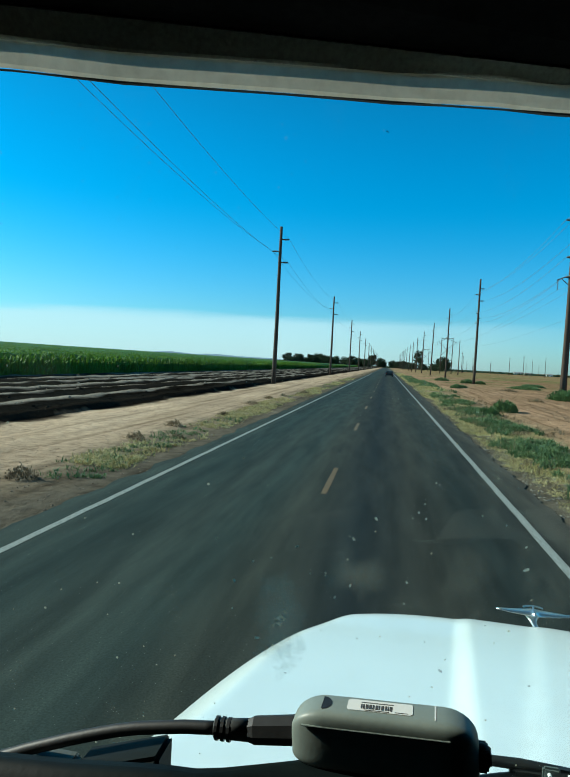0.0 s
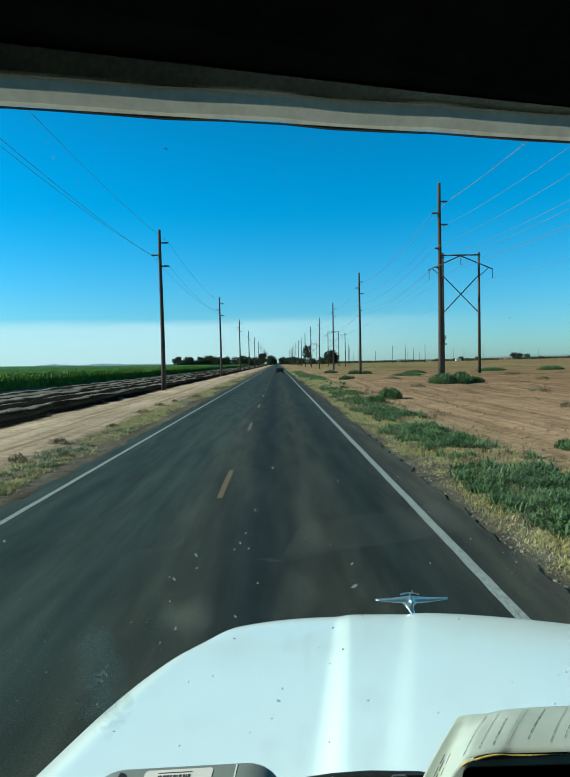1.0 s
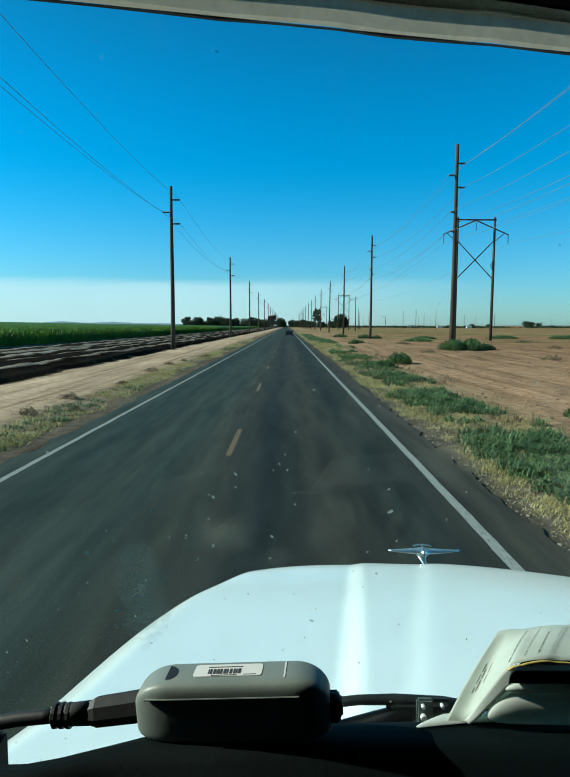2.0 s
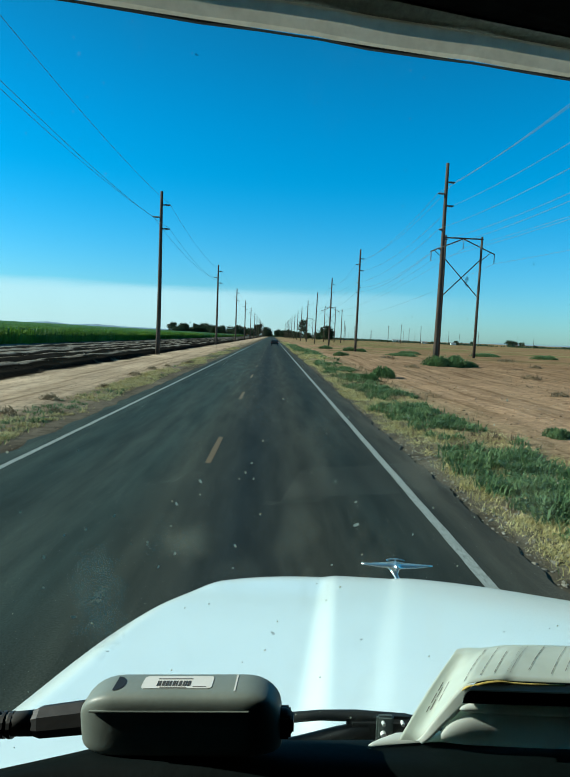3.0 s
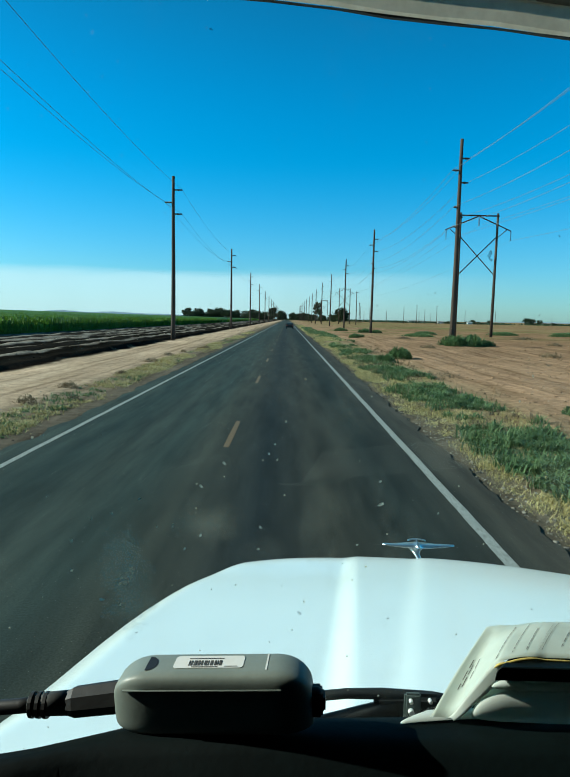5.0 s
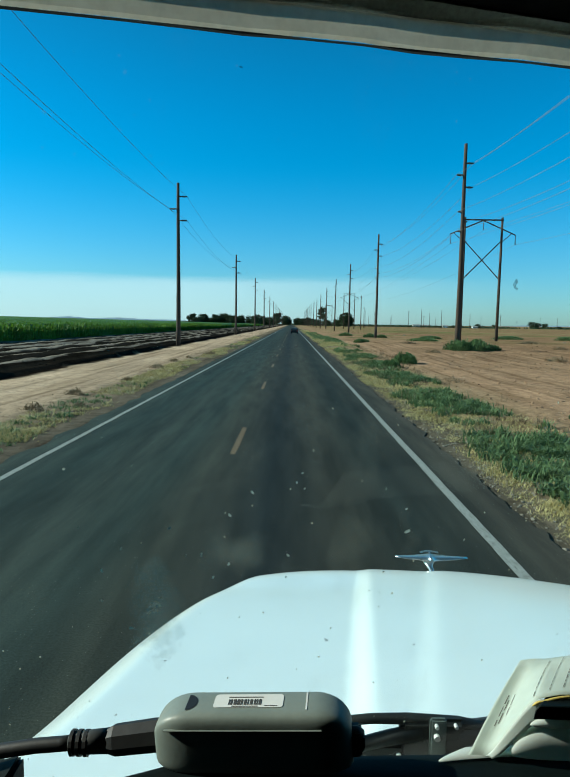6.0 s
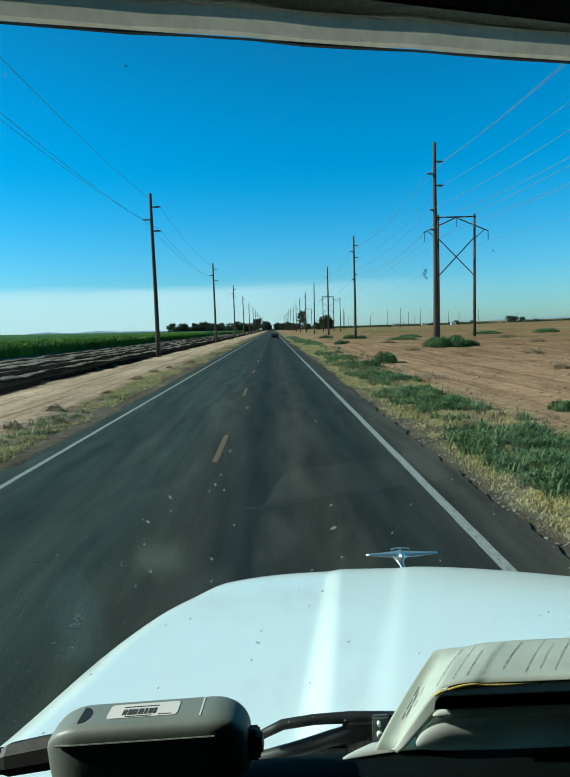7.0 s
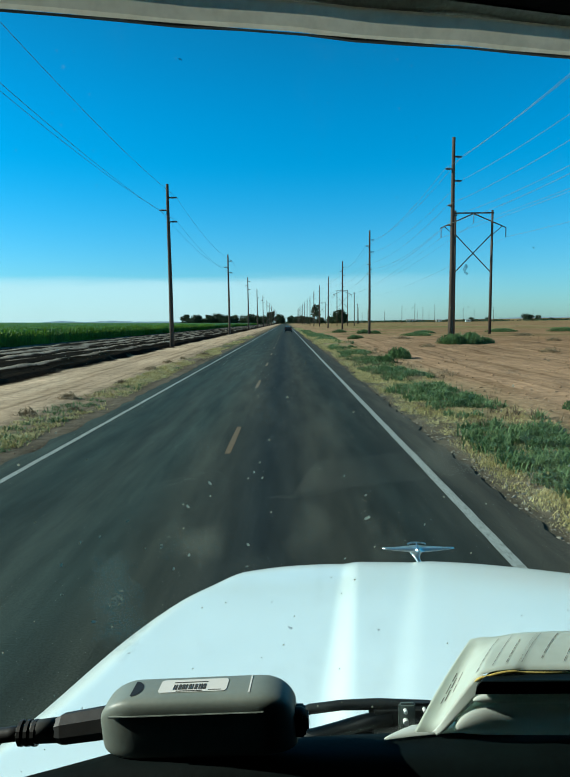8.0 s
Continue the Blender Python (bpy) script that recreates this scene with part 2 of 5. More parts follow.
    hue = noise_of(n, l, 0.03, 3.0, (0.4, 2.2, 1.0))
    col = mixed(n, l, mask2.outputs[0], col, ramp_of(n, l, hue, [(0.42, (0.36, 0.30, 0.15)), (0.58, (0.13, 0.17, 0.06))]))
    clods = noise_of(n, l, 3.2, 8.0, rough=0.7)
    col = mixed(n, l, 0.6, col, ramp_of(n, l, clods, [(0.34, (0.34, 0.32, 0.31)), (0.52, (1.0, 1.0, 1.0)), (0.72, (1.28, 1.25, 1.2))]), "MULTIPLY")
    stain = noise_of(n, l, 0.13, 4.0)
    col = mixed(n, l, 0.6, col, ramp_of(n, l, stain, [(0.35, (0.60, 0.57, 0.54)), (0.65, (1.12, 1.09, 1.06))]), "MULTIPLY")
    l.new(col, b.inputs["Base Color"])
    bump(n, l, b, clods, 0.9, 0.06)
    return m


def asphalt_material():
    m, n, l, b = shader("asphalt", 0.92, 0.0, 0.1)
    geo = n.new("ShaderNodeNewGeometry")
    xyz = n.new("ShaderNodeSeparateXYZ")
    l.new(geo.outputs["Position"], xyz.inputs[0])
    # wheel paths, polished darker, and paler oily dusty strips between them
    wobble = noise_of(n, l, 0.05, 3.0, (1.0, 0.4, 1.0))
    add = n.new("ShaderNodeMath")
    add.operation, add.inputs[1].default_value = "MULTIPLY_ADD", 0.5
    l.new(wobble, add.inputs[0])
    l.new(xyz.outputs[0], add.inputs[2])
    place = ranged(n, l, add.outputs[0], -5.75, 4.25)
    at = lambda x: (x + 6.0) / 10.0
    lanes = ramp_of(n, l, place, [(at(-4.9), (0.036, 0.047, 0.044)), (at(-3.8), (0.027, 0.041, 0.040)), (at(-2.9), (0.040, 0.051, 0.047)), (at(-2.1), (0.031, 0.043, 0.041)), (at(-1.5), (0.042, 0.046, 0.040)), (at(-0.9), (0.034, 0.037, 0.034)),
                                  (at(-0.3), (0.020, 0.026, 0.029)), (at(0.7), (0.046, 0.046, 0.039)), (at(1.6), (0.024, 0.031, 0.030)), (at(2.5), (0.039, 0.041, 0.037)), (at(3.3), (0.070, 0.062, 0.052))])
    broad = noise_of(n, l, 0.30, 5.0, (1.6, 0.06, 1.0))
    fine = noise_of(n, l, 55.0, 3.0)
    mid = noise_of(n, l, 3.0, 6.0, (1.0, 0.10, 1.0))
    col = mixed(n, l, 0.45, lanes, ramp_of(n, l, broad, [(0.34, (0.45, 0.50, 0.49)), (0.66, (1.42, 1.46, 1.38))]), "MULTIPLY")
    col = mixed(n, l, 0.6, col, ramp_of(n, l, fine, [(0.3, (0.5, 0.5, 0.5)), (0.7, (1.4, 1.4, 1.4))]), "MULTIPLY")
    col = mixed(n, l, 0.7, col, ramp_of(n, l, mid, [(0.32, (0.50, 0.53, 0.53)), (0.68, (1.4, 1.36, 1.3))]), "MULTIPLY")
    l.new(col, b.inputs["Base Color"])
    bump(n, l, b, fine, 0.5, 0.006)
    return m


def paint_line(name, colour, worn):
    """Road paint, rubbed through to the asphalt in places."""
    m, n, l, b = shader(name, 0.8, 0.0, 0.3)
    wear = noise_of(n, l, 34.0, 7.0, (1.0, 0.25, 1.0), rough=0.8)
    col = ramp_of(n, l, wear, [(worn - 0.16, (0.07, 0.07, 0.064)), (worn + 0.14, colour)])
    l.new(col, b.inputs["Base Color"])
    bump(n, l, b, wear, 0.3, 0.003)
    return m


def glass_material():
    """Windscreen: clear, a faint mirror at a slant, with dust film, smears, pale patches, insect specks and grit."""
    m, n, l, b = shader("dusty_windscreen", 0.9)
    n.remove(b)
    clear, gloss = n.new("ShaderNodeBsdfTransparent"), n.new("ShaderNodeBsdfGlossy")
    clear.inputs[0].default_value = (0.86, 0.965, 0.945, 1.0)
    gloss.inputs["Roughness"].default_value = 0.015
    fres = n.new("ShaderNodeFresnel")
    fres.inputs[0].default_value = 1.33
    pane = n.new("ShaderNodeMixShader")
    l.new(fres.outputs[0], pane.inputs[0])
    l.new(clear.outputs[0], pane.inputs[1])
    l.new(gloss.outputs[0], pane.inputs[2])
    co = n.new("ShaderNodeTexCoord")

    def specks(scale, size, keep, seed):
        mp = n.new("ShaderNodeMapping")
        mp.inputs["Location"].default_value = (seed, seed * 0.7, seed * 1.3)
        l.new(co.outputs["Object"], mp.inputs[0])
        warp = n.new("ShaderNodeTexNoise")
        warp.inputs["Scale"].default_value = scale * 3.0
        l.new(mp.outputs[0], warp.inputs["Vector"])
        v = n.new("ShaderNodeTexVoronoi")
        v.inputs["Scale"].default_value = scale
        l.new(mp.outputs[0], v.inputs["Vector"])
        d = n.new("ShaderNodeMath")
        d.operation, d.inputs[1].default_value = "MULTIPLY_ADD", size * 2.6
        l.new(warp.outputs[0], d.inputs[0])
        l.new(v.outputs["Distance"], d.inputs[2])
        spot = ranged(n, l, d.outputs[0], size * 2.05, size * 1.6)
        pick = n.new("ShaderNodeMath")
        pick.operation, pick.inputs[1].default_value = "GREATER_THAN", keep
        sep = n.new("ShaderNodeSeparateColor")
        l.new(v.outputs["Color"], sep.inputs[0])
        l.new(sep.outputs[0], pick.inputs[0])
        k = n.new("ShaderNodeMath")
        k.operation = "MULTIPLY"
        l.new(spot, k.inputs[0])
        l.new(pick.outputs[0], k.inputs[1])
        return k.outputs[0]

    smear = ranged(n, l, noise_of(n, l, 7.0, 5.0, (1.0, 1.0, 0.6), "Object", 0.62), 0.54, 0.72, 0.0, 0.17)
    film = ranged(n, l, noise_of(n, l, 60.0, 5.0, None, "Object", 0.7), 0.35, 0.8, 0.0, 0.008)
    low = n.new("ShaderNodeSeparateXYZ")
    l.new(co.outputs["Object"], low.inputs[0])
    lower = ranged(n, l, low.outputs[2], 2.62, 2.34, 0.12, 1.0)
    # pale ragged patches low on the driver's side
    blots = None
    for bx, by, bz, sx, sz in ((-0.146, 0.836, -0.02, 1 / 0.030, 1 / 0.085), (-0.040, 0.853, 0.055, 1 / 0.050, 1 / 0.034), (0.03, 0.87, 0.0, 1 / 0.035, 1 / 0.045)):
        mp = n.new("ShaderNodeMapping")
        mp.inputs["Location"].default_value = (-bx * sx, -by * sx * 0.2, -(2.205 + bz) * sz)
        mp.inputs["Scale"].default_value = (sx, sx * 0.2, sz)
        l.new(co.outputs["Object"], mp.inputs[0])
        far = n.new("ShaderNodeVectorMath")
        far.operation = "LENGTH"
        l.new(mp.outputs[0], far.inputs[0])
        rag = n.new("ShaderNodeMath")
        rag.operation, rag.inputs[1].default_value = "MULTIPLY_ADD", 2.6
        l.new(noise_of(n, l, 24.0, 5.0, None, "Object", 0.65), rag.inputs[0])
        l.new(far.outputs["Value"], rag.inputs[2])
        spot = ranged(n, l, rag.outputs[0], 2.35, 1.45, 0.0, (0.42 if bx < -0.1 else 0.16) if bx < 0.0 else 0.05)
        if blots is None:
            blots = spot
        else:
            s = n.new("ShaderNodeMath")
            s.operation = "MAXIMUM"
            l.new(blots, s.inputs[0])
            l.new(spot, s.inputs[1])
            blots = s.outputs[0]
    total = None
    for v, k in ((specks(24.0, 0.085, 0.66, 1.7), 0.7), (specks(60.0, 0.13, 0.70, 4.1), 0.6), (specks(41.0, 0.10, 0.84, 7.3), 0.8), (smear, 0.8), (film, 1.0), (blots, 1.0)):
        k2 = n.new("ShaderNodeMath")
        k2.operation, k2.inputs[1].default_value = "MULTIPLY", k
        l.new(v, k2.inputs[0])
        k3 = n.new("ShaderNodeMath")
        k3.operation = "MULTIPLY"
        l.new(k2.outputs[0], k3.inputs[0])
        l.new(lower, k3.inputs[1])
        k2 = k3
        if total is None:
            total = k2.outputs[0]
        else:
            s = n.new("ShaderNodeMath")
            s.operation, s.use_clamp = "ADD", True
            l.new(total, s.inputs[0])
            l.new(k2.outputs[0], s.inputs[1])
            total = s.outputs[0]
    dust, lit = n.new("ShaderNodeBsdfDiffuse"), n.new("ShaderNodeBsdfTranslucent")
    for s in (dust, lit):
        s.inputs[0].default_value = (0.58, 0.60, 0.46, 1.0)
    both = n.new("ShaderNodeMixShader")
    both.inputs[0].default_value = 0.6
    l.new(dust.outputs[0], both.inputs[1])
    l.new(lit.outputs[0], both.inputs[2])
    final = n.new("ShaderNodeMixShader")
    l.new(total, final.inputs[0])
    l.new(pane.outputs[0], final.inputs[1])
    l.new(both.outputs[0], final.inputs[2])
    l.new(final.outputs[0], n["Material Output"].inputs[0])
    return m


SOIL, ASPHALT = ground_material(), asphalt_material()
LINE_WHITE = paint_line("worn_white_paint", (0.31, 0.32, 0.30), 0.42)
LINE_YELLOW = paint_line("worn_yellow_paint", (0.19, 0.105, 0.036), 0.50)
POLE_WOOD = plain("weathered_pole", (0.055, 0.034, 0.026), (0.14, 0.086, 0.058), 1.6, 0.85, 0.5, 0.006, stretch=(3.0, 3.0, 0.15), spread=0.3)
ARM_WOOD = plain("arm_steel", (0.10, 0.10, 0.10), (0.16, 0.16, 0.16), 4.0, 0.6)
INSULATOR = plain("grey_porcelain", (0.09, 0.10, 0.11), (0.15, 0.16, 0.17), 6.0, 0.3)
WIRE = plain("aluminium_wire", (0.17, 0.18, 0.19), (0.23, 0.24, 0.25), 1.0, 0.55)
CORN = leafy("corn_leaf", (0.065, 0.150, 0.013), (0.16, 0.29, 0.030), 0.25, 0.34)
WEED = leafy("green_weed", (0.080, 0.145, 0.058), (0.20, 0.275, 0.120), 1.6)
SAGE = leafy("sage_bush", (0.085, 0.15, 0.060), (0.15, 0.235, 0.09), 2.0)
STRAW = leafy("dry_grass", (0.47, 0.37, 0.15), (0.64, 0.53, 0.26), 0.8, 0.15)
BROWN_STALK = leafy("dead_stalk", (0.16, 0.11, 0.07), (0.28, 0.20, 0.12), 0.8, 0.1)
LEAF_DARK = leafy("far_tree_leaf", (0.028, 0.048, 0.022), (0.060, 0.090, 0.040), 0.1)
BARK = plain("bark", (0.07, 0.05, 0.035), (0.14, 0.10, 0.07), 2.0, 0.95, 0.5, 0.01)
# the blue-grey of distance haze is painted into the rock's base colour
HAZY_ROCK = plain("hazy_far_rock", (0.22, 0.30, 0.38), (0.28, 0.36, 0.44), 0.004, 1.0, 0.2, 0.5, source="Position")
PLASTER = plain("white_wall", (0.68, 0.68, 0.66), (0.80, 0.80, 0.78), 0.4, 0.85, 0.15)
ROOF = plain("grey_roof", (0.25, 0.24, 0.23), (0.36, 0.35, 0.33), 0.5, 0.8, 0.3)
RUBBLE = plain("grey_rubble", (0.16, 0.14, 0.115), (0.36, 0.32, 0.26), 9.0, 0.95, 0.4, 0.01, source="Position")
STONE = plain("clod", (0.24, 0.16, 0.11), (0.40, 0.28, 0.20), 3.0, 0.95, 0.5, 0.01, spread=0.4)
HOOD_PAINT = plain("white_enamel", (0.74, 0.79, 0.79), (0.81, 0.86, 0.86), 1.3, 0.20, 0.05, 0.0003, specular=0.6)
CHROME = plain("chrome", (0.66, 0.66, 0.64), (0.76, 0.76, 0.74), 9.0, 0.30, 0.05, 0.0002, metallic=0.95)
BLACK = plain("black_rubber", (0.010, 0.011, 0.011), (0.020, 0.021, 0.021), 12.0, 0.55, 0.3, 0.0006)
DASH = plain("dash_vinyl", (0.0011, 0.0042, 0.0044), (0.0022, 0.0075, 0.0077), 14.0, 0.62, 0.4, 0.0006, specular=0.14)
LINING = plain("dark_headliner", (0.006, 0.006, 0.006), (0.012, 0.012, 0.012), 10.0, 1.0, 0.4, 0.001, specular=0.0)
TRIM_PALE = translucent_trim()
TRIM_GREY = plain("grey_header_trim", (0.30, 0.33, 0.27), (0.37, 0.40, 0.33), 18.0, 0.7, 0.5, 0.001)
BRACKET_GREY = plain("grey_bracket", (0.07, 0.088, 0.082), (0.10, 0.12, 0.113), 20.0, 0.6, 0.3, 0.0004)
CASE = plain("grey_green_case", (0.16, 0.195, 0.175), (0.20, 0.235, 0.21), 20.0, 0.45, 0.1, 0.0003)
LABEL = plain("paper_label", (0.55, 0.57, 0.55), (0.62, 0.64, 0.62), 30.0, 0.6, 0.05, 0.0001)
INK = plain("black_ink", (0.03, 0.03, 0.03), (0.06, 0.06, 0.055), 40.0, 0.7)
PAPER = paper_material("creased_paper", (0.57, 0.66, 0.60), (0.67, 0.76, 0.70))
WHITE_PAPER = paper_material("white_paper", (0.66, 0.74, 0.70), (0.75, 0.82, 0.78))
PRINT = plain("grey_print", (0.10, 0.10, 0.09), (0.15, 0.15, 0.135), 40.0, 0.8)
PLUG_GREY = plain("grey_rubber", (0.045, 0.05, 0.048), (0.065, 0.07, 0.068), 20.0, 0.6, 0.2, 0.0003)
YELLOW_EDGE = plain("yellowed_page_edge", (0.50, 0.40, 0.10), (0.62, 0.50, 0.16), 30.0, 0.8)
CAR_PAINT = plain("dark_car_paint", (0.015, 0.017, 0.020), (0.025, 0.027, 0.030), 2.0, 0.25)
CAR_GLASS = plain("car_glass", (0.02, 0.025, 0.03), (0.03, 0.035, 0.04), 2.0, 0.08)
RED_LAMP = plain("red_lens", (0.30, 0.02, 0.02), (0.36, 0.03, 0.03), 9.0, 0.3)
GLASS = glass_material()
SPLASH = leafy("dried_splash", (0.34, 0.42, 0.38), (0.50, 0.57, 0.52), 60.0, 0.5)
SPLASH_DARK = thin_film("dark_grit", (0.10, 0.11, 0.10), 0.45)


# ---- mesh helpers ----
def solid(name, verts, faces, material, parent=None, smooth=False):
    """One mesh object from arrays of corners and faces."""
    me = bpy.data.meshes.new(name)
    me.from_pydata([tuple(v) for v in verts], [], [tuple(f) for f in faces])
    me.materials.append(material)
    if smooth:
        me.polygons.foreach_set("use_smooth", [True] * len(me.polygons))
    me.update()
    ob = new(name, me)
    ob.parent = parent
    return ob


def part(name, bm, material, parent=None, label="", smooth=False):
    me = bpy.data.meshes.new(name)
    bmesh.ops.recalc_face_normals(bm, faces=bm.faces)
    if smooth:
        for f in bm.faces:
            f.smooth = True
    bm.to_mesh(me)
    bm.free()
    me.materials.append(material)
    ob = new(name, me)
    ob.parent = parent
    return tagged(ob, label)


def box(x0, x1, y0, y1, z0, z1, bevel=0.0, segments=2, bm=None):
    own = bm or bmesh.new()
    got = bmesh.ops.create_cube(own, size=1.0)
    for v in got["verts"]:
        v.co = Vector((x0 + (v.co.x + 0.5) * (x1 - x0), y0 + (v.co.y + 0.5) * (y1 - y0), z0 + (v.co.z + 0.5) * (z1 - z0)))
    if bevel:
        edges = list({e for v in got["verts"] for e in v.link_edges})
        bmesh.ops.bevel(own, geom=edges, offset=bevel, segments=segments, affect="EDGES")
    return own


def rounded_plate(x0, x1, y0, y1, z0, z1, r):
    """A thin plate with round corners."""
    own = bmesh.new()
    rims = []
    for z in (z0, z1):
        rim = []
        for cx, cy, a0 in ((x1 - r, y1 - r, 0), (x0 + r, y1 - r, 90), (x0 + r, y0 + r, 180), (x1 - r, y0 + r, 270)):
            for k in range(6):
                a = radians(a0 + 18 * k)
                rim.append(own.verts.new((cx + r * math.cos(a), cy + r * math.sin(a), z)))
        rims.append(rim)
    n = len(rims[0])
    for k in range(n):
        own.faces.new((rims[0][k], rims[0][(k + 1) % n], rims[1][(k + 1) % n], rims[1][k]))
    own.faces.new(rims[1])
    own.faces.new(rims[0][::-1])
    return own


def rod(a, b, r0, r1, sides=10, bm=None):
    """A tapered round bar from a to b."""
    own = bm or bmesh.new()
    a, b = Vector(a), Vector(b)
    way = b - a
    m = Matrix.Translation((a + b) / 2) @ way.to_track_quat("Z", "Y").to_matrix().to_4x4()
    bmesh.ops.create_cone(own, cap_ends=True, segments=sides, radius1=r0, radius2=r1, depth=way.length, matrix=m)
    return own


def tube(points, radius, sides=6):
    """Corners and faces of a round line through points; radius may differ from point to point."""
    pts = [Vector(p) for p in points]
    rad = radius if isinstance(radius, (list, tuple)) else [radius] * len(pts)
    verts, faces = [], []
    for i, p in enumerate(pts):
        way = (pts[min(i + 1, len(pts) - 1)] - pts[max(i - 1, 0)]).normalized()
        up = Vector((0, 0, 1)) if abs(way.z) < 0.9 else Vector((1, 0, 0))
        s = way.cross(up).normalized()
        u = s.cross(way)
        for k in range(sides):
            a = 2 * math.pi * k / sides
            verts.append(p + (s * math.cos(a) + u * math.sin(a)) * rad[i])
    for i in range(len(pts) - 1):
        for k in range(sides):
            a, b = i * sides + k, i * sides + (k + 1) % sides
            faces.append((a, b, b + sides, a + sides))
    faces += [tuple(range(sides))[::-1], tuple(range((len(pts) - 1) * sides, len(pts) * sides))]
    return verts, faces


def blades(base, heading, length, width, lean, droop=0.35):
    """Corners and faces of tapered, bent blades that grow from base (arrays)."""
    n = len(base)
    c, s = np.cos(heading), np.sin(heading)
    out = np.stack([c, s, np.zeros(n)], 1)
    side = np.stack([-s, c, np.zeros(n)], 1) * (width / 2)[:, None]
    up = np.array([0, 0, 1.0])
    mid = base + out * (length * lean * 0.45)[:, None] + up * (length * 0.55)[:, None]
    tip = base + out * (length * (lean + droop * lean))[:, None] + up * (length * (1.0 - 0.45 * lean))[:, None]
    verts = np.stack([base - side, base + side, mid + side * 0.8, mid - side * 0.8, tip], 1).reshape(-1, 3)
    k = np.arange(n)[:, None] * 5
    quads, tris = k + np.array([[0, 1, 2, 3]]), k + np.array([[3, 2, 4]])
    return verts, [tuple(q) for q in quads.tolist()] + [tuple(q) for q in tris.tolist()]


rng = np.random.default_rng(7)


# ---- ground, road ----
def smooth01(a, b, v):
    k = np.clip((v - a) / (b - a), 0, 1)
    return k * k * (3 - 2 * k)


def wavy(x, y, scale, seed):
    """Cheap smooth unevenness, -1 to 1."""
    r = np.random.default_rng(seed)
    out = 0
    for i in range(6):
        a, p, f = r.uniform(0, 2 * math.pi), r.uniform(0, 6.28), scale * (0.6 + 0.5 * i)
        out = out + np.sin((x * math.cos(a) + y * math.sin(a)) * f + p) / (1 + 0.4 * i)
    return out / 2.6


def terrain(x, y):
    x, y = np.asarray(x, float), np.asarray(y, float)
    z = -0.05 + 0.02 * wavy(x, y, 1.1, 3)
    right = smooth01(3.4, 4.6, x)
    z += right * (0.02 + 0.28 * smooth01(5.0, 15.0, x) + 0.05 * wavy(x, y, 0.9, 5) + 0.035 * wavy(x * 2.3, y * 0.5, 1.6, 9))
    z += 11.0 * smooth01(300, 1500, x) + 0.25 * right * wavy(x, y, 0.05, 21) * smooth01(25, 70, np.hypot(x, y))
    left = smooth01(-5.6, -7.5, x)
    z += left * (0.03 + 0.03 * wavy(x * 2.0, y * 0.25, 1.3, 11))
    z += 4.8 * np.clip((-29.0 - x) / 400.0, 0, 1) * smooth01(-620, -450, x)
    bank = smooth01(-12.55 + 0.25 * wavy(x * 0, y, 0.35, 31), -13.0 + 0.25 * wavy(x * 0, y, 0.35, 31), x)
    inner = smooth01(-27.5, -26.0, x)
    wave = np.abs(((x + 14.6) / 2.3 + 0.10 * wavy(x * 0, y, 0.2, 41)) % 1.0 - 0.5) * 2.0
    z += bank * (0.17 + 0.10 * smooth01(-13, -26, x) + inner * (0.30 * wave ** 0.8 - 0.06 + 0.05 * wavy(x, y, 1.7, 13)))
    return z


def build_ground():
    def steps(*runs):
        out = []
        for a, b, d in runs:
            out += list(np.arange(a, b, d))
        return np.array(out)

    xs = steps((-4600, -600, 500), (-600, -60, 60), (-60, -28, 4), (-28, -12, 0.22), (-12, -5.4, 0.35), (-5.4, 3.3, 1.6), (3.3, 9, 0.22),
               (9, 30, 0.6), (30, 90, 4), (90, 600, 40), (600, 4700, 300))
    ys = steps((-400, -20, 60), (-20, 4, 2), (4, 40, 0.28), (40, 110, 0.7), (110, 300, 4), (300, 1000, 40), (1000, 4900, 300))
    gx, gy = np.meshgrid(xs, ys, indexing="ij")
    gz = terrain(gx, gy)
    verts = np.stack([gx, gy, gz], -1).reshape(-1, 3)
    i, j = np.meshgrid(np.arange(len(xs) - 1), np.arange(len(ys) - 1), indexing="ij")
    a = (i * len(ys) + j).ravel()
    faces = np.stack([a, a + len(ys), a + len(ys) + 1, a + 1], 1)
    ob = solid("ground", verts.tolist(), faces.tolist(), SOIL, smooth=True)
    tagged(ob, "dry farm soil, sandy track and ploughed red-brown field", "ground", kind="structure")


build_ground()

ROAD_LEFT, ROAD_RIGHT, LINE_L, LINE_R, LINE_C = -5.15, 3.32, -4.62, 2.50, -1.08


